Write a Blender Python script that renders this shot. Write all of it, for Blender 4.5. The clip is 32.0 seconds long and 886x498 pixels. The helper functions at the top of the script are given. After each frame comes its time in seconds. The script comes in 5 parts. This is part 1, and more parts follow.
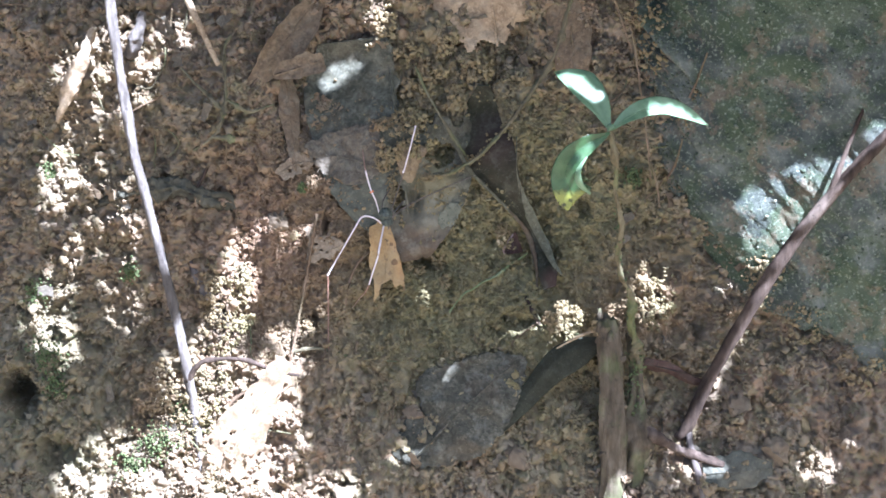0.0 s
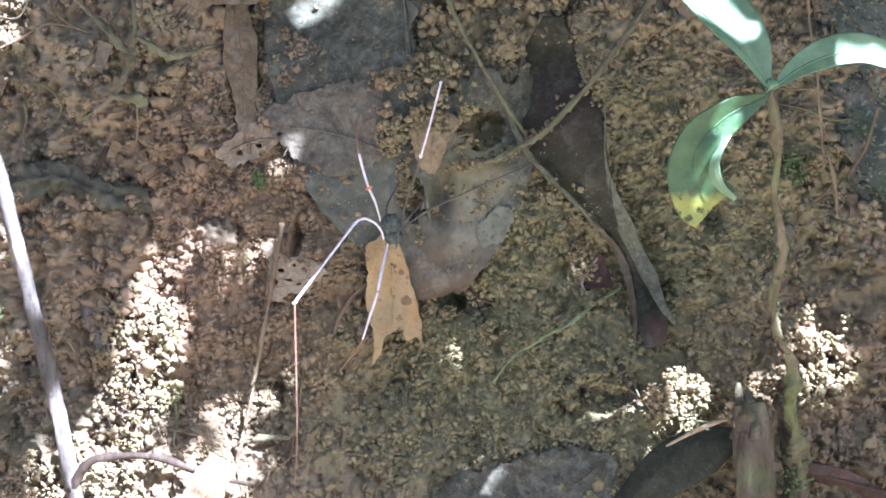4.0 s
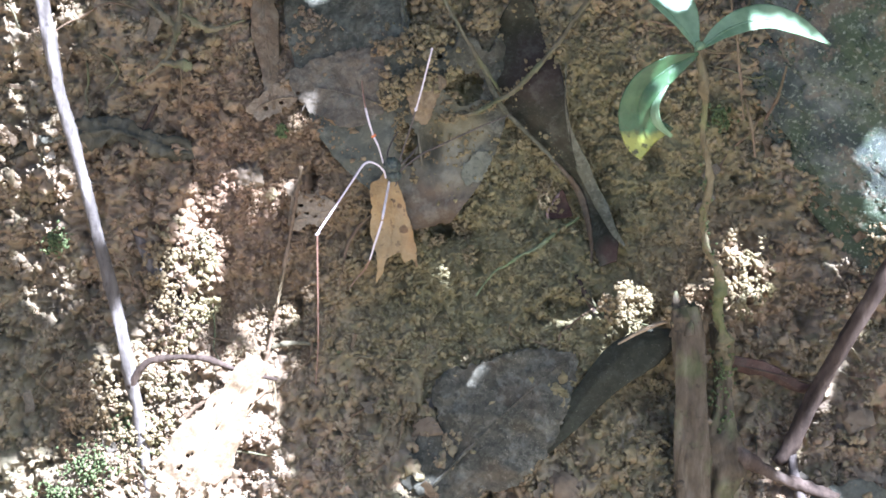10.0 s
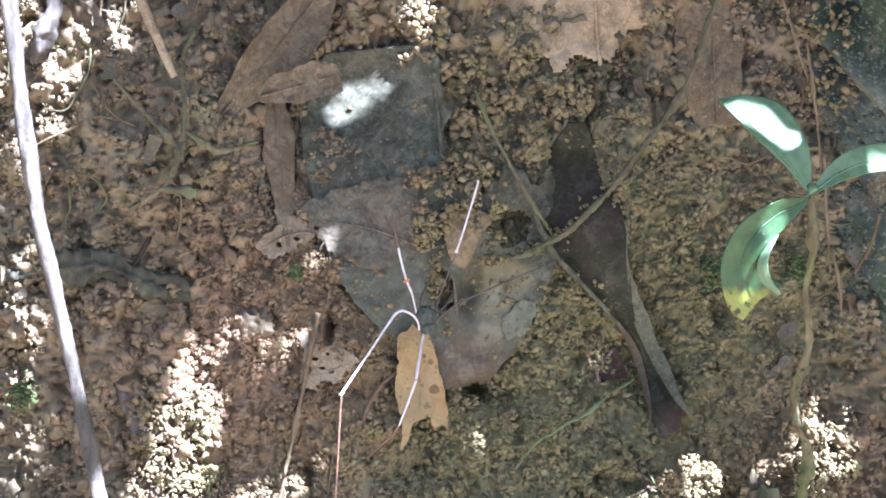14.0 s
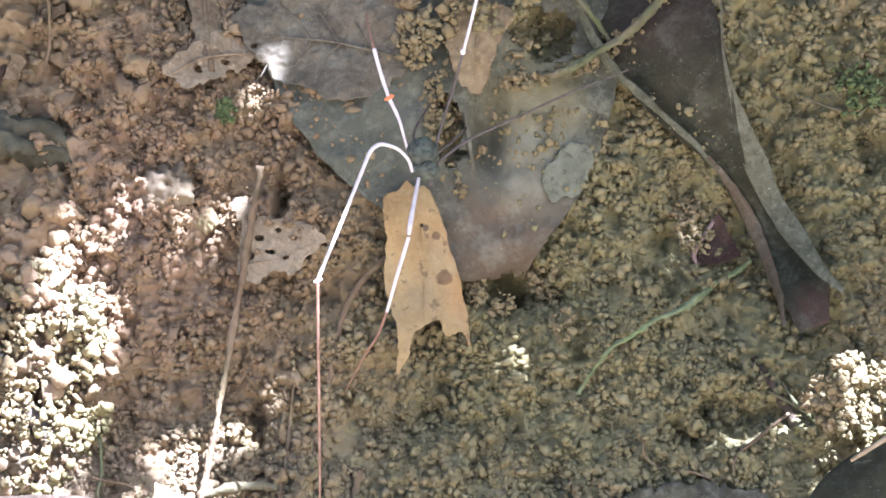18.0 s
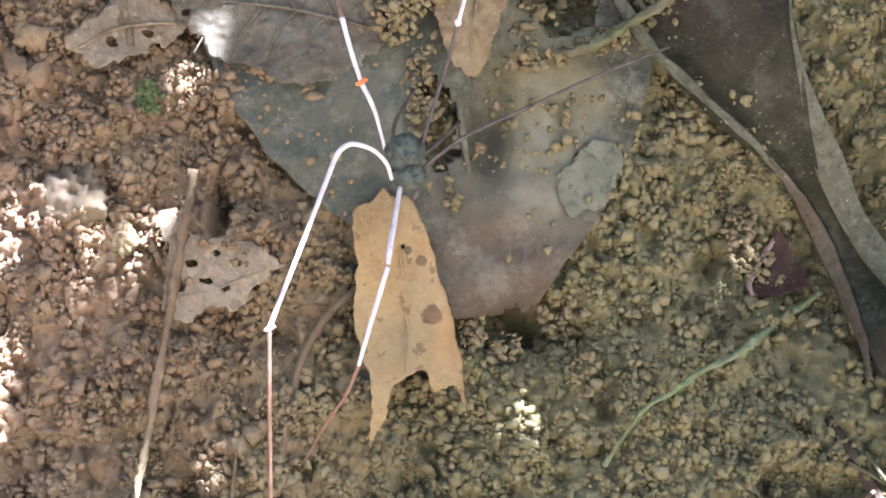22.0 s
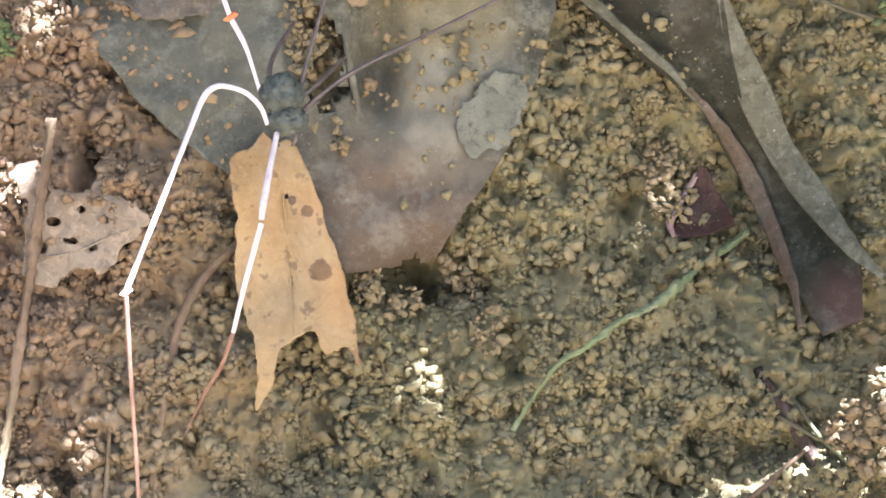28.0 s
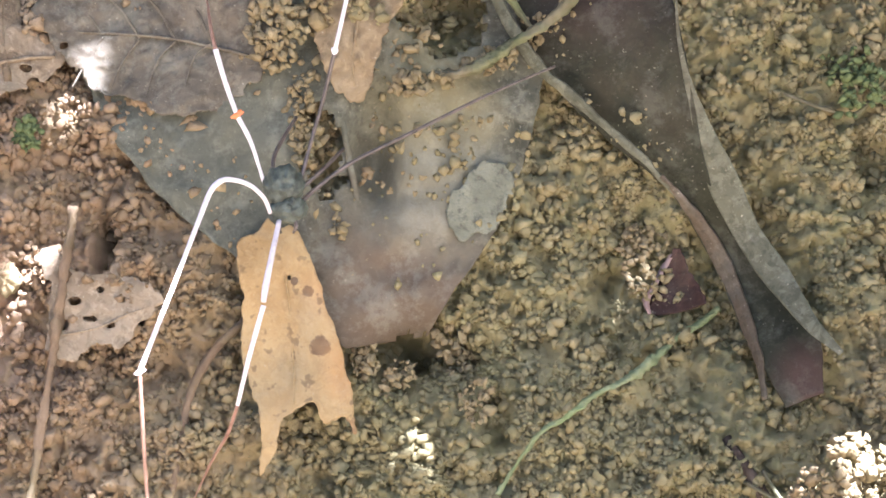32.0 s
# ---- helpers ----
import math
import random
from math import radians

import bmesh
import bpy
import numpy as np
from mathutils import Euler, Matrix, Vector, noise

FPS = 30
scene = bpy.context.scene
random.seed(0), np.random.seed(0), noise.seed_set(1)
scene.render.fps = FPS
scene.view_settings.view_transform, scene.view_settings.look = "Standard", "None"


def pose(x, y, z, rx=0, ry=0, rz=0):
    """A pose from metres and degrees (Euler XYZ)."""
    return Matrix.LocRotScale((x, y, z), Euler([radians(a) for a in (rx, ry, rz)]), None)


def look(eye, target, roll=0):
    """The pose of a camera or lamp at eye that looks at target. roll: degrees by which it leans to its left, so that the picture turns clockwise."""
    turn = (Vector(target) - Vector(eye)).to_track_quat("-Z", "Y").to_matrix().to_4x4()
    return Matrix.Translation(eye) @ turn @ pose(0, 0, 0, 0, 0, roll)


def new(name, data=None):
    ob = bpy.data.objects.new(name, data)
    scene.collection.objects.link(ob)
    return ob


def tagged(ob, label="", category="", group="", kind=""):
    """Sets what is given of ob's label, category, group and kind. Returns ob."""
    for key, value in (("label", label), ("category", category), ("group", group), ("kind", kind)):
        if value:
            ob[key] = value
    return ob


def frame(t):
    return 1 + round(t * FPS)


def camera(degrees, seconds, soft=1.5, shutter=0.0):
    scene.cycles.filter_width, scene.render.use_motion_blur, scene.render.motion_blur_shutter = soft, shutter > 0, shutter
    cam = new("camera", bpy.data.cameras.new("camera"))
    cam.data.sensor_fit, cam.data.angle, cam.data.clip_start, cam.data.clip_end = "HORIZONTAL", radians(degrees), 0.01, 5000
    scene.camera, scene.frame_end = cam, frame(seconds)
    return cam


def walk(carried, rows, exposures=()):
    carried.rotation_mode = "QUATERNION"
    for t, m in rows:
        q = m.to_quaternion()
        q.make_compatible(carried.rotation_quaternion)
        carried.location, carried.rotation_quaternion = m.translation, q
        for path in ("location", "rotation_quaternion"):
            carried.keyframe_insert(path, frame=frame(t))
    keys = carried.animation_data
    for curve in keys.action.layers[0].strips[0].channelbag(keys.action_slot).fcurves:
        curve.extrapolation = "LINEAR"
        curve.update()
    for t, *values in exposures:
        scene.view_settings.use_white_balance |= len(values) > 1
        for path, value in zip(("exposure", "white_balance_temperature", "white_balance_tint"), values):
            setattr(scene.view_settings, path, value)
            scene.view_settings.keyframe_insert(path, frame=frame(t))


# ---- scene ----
cam = camera(27.0, 32.0, soft=1.7)

# The bank's own frame: u to the right, v up along the slope, w out of it.
BANK = pose(0, 0, 0.9, 72, 0, 0)
MM = 0.001

PATH = [
    (0.0, 0.0433, 0.0698, 0.9133, -5.26, 1.14, 0.76),
    (0.5, 0.0205, 0.0697, 0.8790, -4.43, 0.25, 1.10),
    (1.0, 0.0263, 0.0674, 0.7940, -4.42, 0.53, 1.14),
    (1.5, 0.0313, 0.0714, 0.7306, -4.53, 0.99, 1.10),
    (2.0, 0.0330, 0.0708, 0.6820, -5.26, 1.19, 1.07),
    (2.5, 0.0401, 0.0675, 0.6323, -6.02, 2.03, 1.01),
    (3.0, 0.0376, 0.0690, 0.6188, -6.53, 2.15, 1.09),
    (3.5, 0.0460, 0.0612, 0.5845, -6.45, 3.07, 1.21),
    (5.5, 0.0406, 0.0427, 0.5384, -4.79, 3.71, 1.20),
    (6.0, 0.0509, 0.0402, 0.4628, -5.78, 5.75, 1.19),
    (6.5, 0.0540, 0.0388, 0.4523, -6.55, 5.51, 1.17),
    (7.0, 0.0560, 0.0387, 0.4500, -7.19, 6.08, 1.07),
    (7.5, 0.0311, 0.0430, 0.4443, -7.77, 2.88, 1.33),
    (8.0, 0.0420, 0.0394, 0.4429, -7.75, 3.95, 1.16),
    (8.5, 0.0492, 0.0374, 0.5270, -7.24, 3.71, 0.99),
    (9.0, 0.0395, 0.0450, 0.6183, -6.43, 2.30, 1.03),
    (9.5, 0.0319, 0.0492, 0.6765, -6.39, 1.65, 1.15),
    (10.0, 0.0333, 0.0483, 0.6925, -6.32, 1.43, 0.81),
    (10.5, 0.0277, 0.0455, 0.6901, -6.85, 2.66, 1.20),
    (11.0, 0.0190, 0.0406, 0.6876, -6.65, 3.41, 1.25),
    (11.5, 0.0167, 0.0462, 0.6846, -5.74, 2.84, -0.08),
    (12.0, 0.0091, 0.0453, 0.6717, -5.50, 0.54, 0.79),
    (12.5, 0.0031, 0.0494, 0.6541, -5.07, -0.37, 1.01),
    (13.0, -0.0070, 0.0488, 0.6377, -3.91, -0.75, 1.74),
    (13.5, -0.0170, 0.0491, 0.6205, -3.15, -1.75, 2.05),
    (14.0, -0.0247, 0.0507, 0.5940, -2.67, -2.53, 2.52),
    (14.5, -0.0304, 0.0356, 0.5535, -3.05, -3.84, 2.83),
    (15.0, -0.0338, 0.0327, 0.5221, -3.22, -3.72, 2.17),
    (15.5, -0.0332, 0.0231, 0.4945, -4.00, -3.79, 1.98),
    (17.5, 0.0212, -0.0718, 0.3998, 8.36, 1.44, -0.89),
    (18.0, 0.0046, -0.0719, 0.3850, 8.27, 0.50, -0.64),
    (18.5, -0.0054, -0.0698, 0.3701, 8.40, 0.25, -0.72),
    (19.0, 0.0067, -0.0668, 0.3507, 7.53, -1.09, -1.66),
    (19.5, 0.0078, -0.0552, 0.3417, 7.46, -0.74, -1.68),
    (20.0, 0.0062, -0.0457, 0.3287, 6.68, -0.91, -1.54),
    (20.5, -0.0009, -0.0468, 0.3170, 7.00, -0.91, -1.13),
    (21.0, -0.0108, -0.0458, 0.3159, 8.17, 1.34, -0.48),
    (21.5, -0.0107, -0.0492, 0.3095, 7.67, 1.43, -0.17),
    (22.0, -0.0015, -0.0482, 0.2985, 7.09, -0.97, -0.62),
    (22.5, 0.0047, -0.0490, 0.2920, 6.50, -1.71, -0.42),
    (23.0, 0.0007, -0.0446, 0.2845, 7.11, -1.61, -0.52),
    (23.5, -0.0008, -0.0411, 0.2864, 6.66, -1.43, -0.74),
    (24.0, 0.0038, -0.0389, 0.2887, 7.03, -1.35, -1.03),
    (24.5, 0.0111, -0.0459, 0.2841, 6.71, -2.17, -1.28),
    (25.0, 0.0084, -0.0418, 0.2820, 7.16, -1.79, -1.34),
    (25.5, 0.0063, -0.0440, 0.2742, 6.35, -2.40, -1.68),
    (26.0, 0.0063, -0.0472, 0.2635, 4.65, -2.62, -2.04),
    (26.5, 0.0024, -0.0456, 0.2623, 5.11, -2.91, -2.60),
    (28.5, 0.0180, -0.0392, 0.2768, 4.21, -0.92, -2.28),
    (29.0, 0.0199, -0.0388, 0.2805, 4.61, -1.49, -3.22),
    (29.5, 0.0176, -0.0373, 0.2868, 5.07, -0.81, -2.83),
    (30.0, 0.0197, -0.0395, 0.2882, 5.03, -1.07, -2.83),
    (30.5, 0.0215, -0.0397, 0.2867, 5.21, -1.48, -2.92),
    (31.0, 0.0179, -0.0396, 0.2875, 4.88, -0.49, -2.38),
    (31.5, 0.0192, -0.0338, 0.2916, 4.95, -0.27, -2.26),
    (32.0, 0.0203, -0.0363, 0.2961, 5.68, -0.21, -2.18),
]
walk(cam, [(t, BANK @ pose(u, v, w, rx, ry, rz)) for t, u, v, w, rx, ry, rz in PATH],
     exposures=[(0.0, 2.8, 5080, 9), (5.5, 3.13, 5120, 10), (8.0, 3.2, 5120, 10), (9.5, 2.92, 5120, 9), (11.0, 2.84, 5120, 9), (13.0, 3.0, 5120, 9), (15.0, 3.1, 5160, 9), (19.0, 3.36, 5300, 9.5), (22.0, 3.30, 5430, 9.5), (24.0, 3.5, 5500, 11), (26.0, 3.56, 5600, 12), (32.0, 3.7, 5600, 12)])

# ---- light ----
TO_SUN_UVW = Vector((0.42, 0.74, 0.52)).normalized()
TO_SUN = BANK.to_3x3() @ TO_SUN_UVW
elev = math.asin(TO_SUN.z)
azim = math.atan2(TO_SUN.x, TO_SUN.y)
world = bpy.data.worlds.new("sky")
scene.world = world
world.use_nodes = True
sky = world.node_tree.nodes.new("ShaderNodeTexSky")
sky.sky_type, sky.sun_disc, sky.sun_elevation, sky.sun_rotation = "NISHITA", False, elev, azim
sky.air_density, sky.dust_density, sky.ozone_density = 0.8, 4.0, 0.2
world.node_tree.links.new(sky.outputs[0], world.node_tree.nodes["Background"].inputs[0])
world.node_tree.nodes["Background"].inputs[1].default_value = 0.035
sun_data = bpy.data.lights.new("sun", "SUN")
sun_data.energy, sun_data.angle, sun_data.color = 5.0, radians(0.5), (1.0, 0.935, 0.98)
sun = new("sun", sun_data)
sun.matrix_world = look(tuple(TO_SUN * 6), (0, 0, 0))


# ---- small tools ----
def hash2(i, j, seed):
    n = (i * 374761393 + j * 668265263 + seed * 974634077) & 0x7FFFFFFF
    n = ((n ^ (n >> 13)) * 1274126177) & 0x7FFFFFFF
    return ((n ^ (n >> 16)) & 0xFFFF) / 65535.0


def vnoise(x, y, seed=0):
    """Smooth value noise in -1..1 on arrays."""
    x, y = np.asarray(x, float), np.asarray(y, float)
    i, j = np.floor(x).astype(np.int64), np.floor(y).astype(np.int64)
    a, b = x - i, y - j
    a, b = a * a * (3 - 2 * a), b * b * (3 - 2 * b)
    h = hash2
    return 2 * ((h(i, j, seed) * (1 - a) + h(i + 1, j, seed) * a) * (1 - b)
                + (h(i, j + 1, seed) * (1 - a) + h(i + 1, j + 1, seed) * a) * b) - 1


def fbm(x, y, seed=0, octaves=4, gain=0.5):
    s, g = 0.0, 1.0
    for k in range(octaves):
        s = s + g * vnoise(np.asarray(x) * 2 ** k + 17.3 * k, np.asarray(y) * 2 ** k - 9.1 * k, seed + k)
        g *= gain
    return s


def bump_at(u, v, cu, cv, ru, rv):
    return np.exp(-((u - cu) / ru) ** 2 - ((v - cv) / rv) ** 2)


def relief(u, v):
    """Height of the soil out of the bank's plane, in mm, at u, v in mm."""
    w = -9 + 0 * u
    w = w - 17 * bump_at(u, v, -28, 76, 30, 22) - 9 * bump_at(u, v, 66, -12, 22, 20)
    w = w + 12 * bump_at(u, v, -90, 30, 45, 60) + 8 * bump_at(u, v, -95, -70, 60, 50)
    w = w + 0.34 * np.clip(-52 - v, 0, 90)
    w = w - 12 * bump_at(u, v, 22, -24, 9, 5) - 9 * bump_at(u, v, 44, 50, 6, 9) - 16 * bump_at(u, v, -190, -95, 14, 14)
    w = w - 10 * bump_at(u, v, 12, 10, 3.5, 8) - 7 * bump_at(u, v, 62, 84, 7, 12)
    w = w + 7 * bump_at(u, v, 128, -38, 20, 22) + 6 * bump_at(u, v, 87, -48, 10, 9)
    return w + 5 * fbm(u / 45, v / 45, 3, 3)


def cells(x, y, seed):
    """Distance to the nearest of scattered seeds, and that seed's own chance number."""
    i, j = np.floor(x).astype(np.int64), np.floor(y).astype(np.int64)
    best, who = np.full(x.shape, 9.0), np.zeros(x.shape)
    for di in (-1, 0, 1):
        for dj in (-1, 0, 1):
            a, b = i + di, j + dj
            d = (a + 0.1 + 0.8 * hash2(a, b, seed) - x) ** 2 + (b + 0.1 + 0.8 * hash2(a, b, seed + 1) - y) ** 2
            near = d < best
            best, who = np.where(near, d, best), np.where(near, hash2(a, b, seed + 2), who)
    return np.sqrt(best), who


def crumble(u, v):
    """Clods, crumbs and pits of the soil, in mm."""
    u, v = np.asarray(u, float), np.asarray(v, float)
    a = u + 0.9 * vnoise(u / 1.7, v / 1.7, 51) + 0.35 * vnoise(u / 0.6, v / 0.6, 52)
    b = v + 0.9 * vnoise(u / 1.7 + 9, v / 1.7, 53) + 0.35 * vnoise(u / 0.6, v / 0.6 + 9, 54)
    f1, h1 = cells(a / 3.4, b / 3.4, 5)
    f2, h2 = cells(a / 1.35, b / 1.35, 8)
    n = fbm(u / 9, v / 9, 11, 3, 0.6)
    where = np.clip(1.05 + 0.6 * vnoise(u / 11, v / 11, 77), 0.75, 1.5)
    pits = np.clip(fbm(u / 13 + 40, v / 13, 23, 4, 0.6) - 0.66, 0, 0.9)
    f3, h3 = cells(a / 0.8 + 31, b / 0.8, 15)
    f4, h4 = cells(a / 11 + 0.2 * vnoise(u / 4, v / 4, 91), b / 11 + 0.2 * vnoise(u / 4 + 7, v / 4, 92), 25)
    outer = np.clip(np.maximum(np.maximum(-60 - u, u - 116), np.maximum(-70 - v, v - 54)) / 20, 0, 1)
    f5, h5 = cells(a / 3.1 + 7, b / 3.1, 35)
    f6, h6 = cells(a / 1.6 + 3, b / 1.6, 45)
    pores = (1.4 + 1.4 * outer) * np.exp(-(f5 / 0.24) ** 2) * (h5 > 0.45) + 1.1 * np.exp(-(f6 / 0.26) ** 2) * (h6 > 0.6) * (1 - outer)
    holes = pores
    for hu, hv, ru, rv, deep in ((12.4, -23.2, 7.5, 5.0, 10), (-33.1, -4.0, 2, 4.5, 10), (29.8, -34.9, 2.6, 5, 7), (-186, -92, 9, 12, 25), (-166, -120, 12, 9, 14), (44, 50, 5, 7, 8), (25, 33, 6, 5, 8), (96, 6, 4, 5, 7), (-38, -52, 3, 5, 6), (50, -56, 6, 3, 7)):
        holes = holes + deep * np.exp(-(((u - hu + vnoise(v / 2.5, u / 2.5, 93)) / ru) ** 2 + ((v - hv + vnoise(u / 2.5, v / 2.5, 94)) / rv) ** 2) ** 2)
    clods = (1.7 + 1.5 * outer) * (2.2 * np.clip(1 - f4 ** 2, 0, 1) * (0.2 + h4) - 1.1)
    f7, h7 = cells(a / 5.2 + 11, b / 5.2, 55)
    bold = outer * (3.4 * np.clip(1 - f7 ** 1.7, 0, 1) * (0.2 + h7) - 1.0 - 3.0 * np.exp(-(f7 / 0.22) ** 2) * (h7 < 0.25))
    inner = 1 - 0.75 * outer
    return (2.1 * n + clods + bold + where * (2.3 * np.clip(1 - f1 ** 1.5, 0, 1) * (0.25 + h1) + inner * 1.8 * np.clip(1 - f2 ** 1.5, 0, 1) * (0.2 + h2)) + inner * 0.8 * (1 - f3) * h3
            - 2.4 - 6 * pits - holes + 0.2 * inner * vnoise(u / 0.5, v / 0.5, 6))


def mesh_from(name, verts, faces, smooth=True):
    me = bpy.data.meshes.new(name)
    verts = np.asarray(verts, np.float32)
    faces = np.asarray(faces, np.int32)
    k = faces.shape[1]
    me.vertices.add(len(verts))
    me.vertices.foreach_set("co", verts.ravel())
    me.loops.add(faces.size)
    me.loops.foreach_set("vertex_index", faces.ravel())
    me.polygons.add(len(faces))
    me.polygons.foreach_set("loop_start", np.arange(0, faces.size, k, dtype=np.int32))
    if smooth:
        me.polygons.foreach_set("use_smooth", np.ones(len(faces), bool))
    me.update(calc_edges=True)
    me.validate()
    return me


def thing(name, label, category, m=None, group="", kind=""):
    ob = new(name)
    ob.empty_display_size = 0.01
    ob.matrix_world = BANK if m is None else m
    return tagged(ob, label, category, group, kind)


def solid(name, me, material, m=None, label="", category="", group="", kind=""):
    me.materials.append(material)
    ob = new(name, me)
    ob.matrix_world = BANK if m is None else m
    return tagged(ob, label, category, group, kind)


def part(name, me, material, parent, label="", at=None):
    if not me.materials:
        me.materials.append(material)
    ob = new(name, me)
    ob.parent = parent
    if at is not None:
        ob.matrix_basis = at
    return tagged(ob, label)


def place(u, v, w, rx=0, ry=0, rz=0):
    return BANK @ pose(u * MM, v * MM, w * MM, rx, ry, rz)


def spline(points, n):
    """A smooth line of n points through the given ones."""
    p = np.asarray(points, float)
    p = np.vstack([2 * p[0] - p[1], p, 2 * p[-1] - p[-2]])
    t = np.linspace(0, len(p) - 3 - 1e-6, n)
    i = t.astype(int)
    f = (t - i)[:, None]
    a, b, c, d = p[i], p[i + 1], p[i + 2], p[i + 3]
    return 0.5 * (2 * b + (c - a) * f + (2 * a - 5 * b + 4 * c - d) * f ** 2 + (3 * b - a - 3 * c + d) * f ** 3)


def tube(points, radii, n=40, sides=10, rough=0.0, seed=0, flat=1.0, knots=0.0):
    """A round rod along a spline, in mm: radii from start to end, rough: unevenness of its skin."""
    c = spline(points, n)
    r = np.interp(np.linspace(0, 1, n), np.linspace(0, 1, len(radii)), radii)
    tan = np.gradient(c, axis=0)
    tan /= np.linalg.norm(tan, axis=1)[:, None] + 1e-9
    ref = np.array([0.0, 0.0, 1.0]) if abs(tan[:, 2]).mean() < 0.9 else np.array([1.0, 0.0, 0.0])
    e1 = np.cross(tan, ref)
    e1 /= np.linalg.norm(e1, axis=1)[:, None] + 1e-9
    e2 = np.cross(tan, e1)
    a = np.linspace(0, 2 * math.pi, sides, endpoint=False)
    length = np.concatenate([[0], np.cumsum(np.linalg.norm(np.diff(c, axis=0), axis=1))])
    A, Ln = np.meshgrid(a, length)
    rr = r[:, None] * (1 + rough * fbm(np.cos(A) * 1.3 + 5, Ln / (6 * r.mean() + 0.1) + np.sin(A) * 1.3, seed, 3))
    if rough:
        rr = rr * (1 + 0.5 * rough * fbm(np.cos(A) * 2.6 + 1, Ln / (1.6 * r.mean() + 0.05) + np.sin(A) * 2.6, seed + 31, 3))
    if knots:
        rr = rr * (1 + knots * np.clip(vnoise(Ln / (9 * r.mean()), 0 * A, seed + 9) - 0.55, 0, 1) * 2.5)
    v = c[:, None] + rr[..., None] * (np.cos(A)[..., None] * e1[:, None] + flat * np.sin(A)[..., None] * e2[:, None])
    v = np.vstack([v.reshape(-1, 3), c[:1], c[-1:]])
    k = np.arange(n - 1)[:, None] * sides + np.arange(sides)
    k2 = np.arange(n - 1)[:, None] * sides + (np.arange(sides) + 1) % sides
    f = np.stack([k, k2, k2 + sides, k + sides], -1).reshape(-1, 4)
    s = np.arange(sides)
    caps = np.concatenate([np.stack([(s + 1) % sides, s, s * 0 + n * sides, s * 0 + n * sides], -1),
                           np.stack([s + (n - 1) * sides, (s + 1) % sides + (n - 1) * sides, s * 0 + n * sides + 1, s * 0 + n * sides + 1], -1)])
    tri = np.concatenate([f[:, [0, 1, 2]], f[:, [0, 2, 3]], caps[:, :3]])
    return mesh_from("rod", v * MM, tri)


def blade(length, left, right, bend=None, nx=30, ny=80, thick=0.35, edge=0.5, seed=0, keep=None, axis=None, crinkle=0.4, lay=None):
    """A leaf blade in mm. left, right: half widths along its length (y from 0 to length); bend(x, y): height;
    axis(s): sideways run of the midline; keep(x, y): what is not eaten away."""
    s = np.linspace(0, 1, ny)
    hl = np.interp(s, np.linspace(0, 1, len(left)), left)
    hr = np.interp(s, np.linspace(0, 1, len(right)), right)
    ker = np.hanning(max(3, ny // (2 * len(left)) * 2 + 1))
    pad = len(ker) // 2
    hl = np.convolve(np.pad(hl, pad, mode="edge"), ker / ker.sum(), "valid")
    hr = np.convolve(np.pad(hr, pad, mode="edge"), ker / ker.sum(), "valid")
    hl = hl + edge * fbm(s * length / 4, 0 * s, seed, 3)
    hr = hr + edge * fbm(s * length / 4, 0 * s + 7, seed + 1, 3)
    q = np.linspace(-1, 1, nx)
    Q, Sg = np.meshgrid(q, s)
    X = np.where(Q < 0, Q * hl[:, None], Q * hr[:, None])
    X = X + (0 if axis is None else axis(Sg))
    Y = Sg * length
    Z = (0 if bend is None else bend(X, Y)) + crinkle * fbm(X / 6, Y / 6, seed + 2, 3) + 0 * X
    if lay is not None:
        lu, lv, lw, turn, lift = lay
        c, q = math.cos(radians(turn)), math.sin(radians(turn))
        Z = Z + relief(lu + X * c - Y * q, lv + X * q + Y * c) - lw + lift
    top = np.stack([X, Y, Z + thick / 2], -1).reshape(-1, 3)
    low = np.stack([X, Y, Z - thick / 2], -1).reshape(-1, 3)
    k = (np.arange(ny - 1)[:, None] * nx + np.arange(nx - 1)).ravel()
    f = np.stack([k, k + 1, k + nx + 1, k + nx], -1)
    if keep is not None:
        cx = X.ravel()[f].mean(1)
        cy = Y.ravel()[f].mean(1)
        f = f[keep(cx, cy)]
    n = nx * ny
    ed = np.concatenate([f[:, [0, 1]], f[:, [1, 2]], f[:, [2, 3]], f[:, [3, 0]]])
    key = np.minimum(ed[:, 0], ed[:, 1]) * n + np.maximum(ed[:, 0], ed[:, 1])
    _, first, count = np.unique(key, return_index=True, return_counts=True)
    rim = ed[first[count == 1]]
    side = np.stack([rim[:, 1], rim[:, 0], rim[:, 0] + n, rim[:, 1] + n], -1)
    faces = np.concatenate([f, f[:, ::-1] + n, side])
    used = np.unique(faces)
    remap = np.zeros(2 * n, int)
    remap[used] = np.arange(len(used))
    return mesh_from("blade", np.vstack([top, low])[used] * MM, remap[faces])


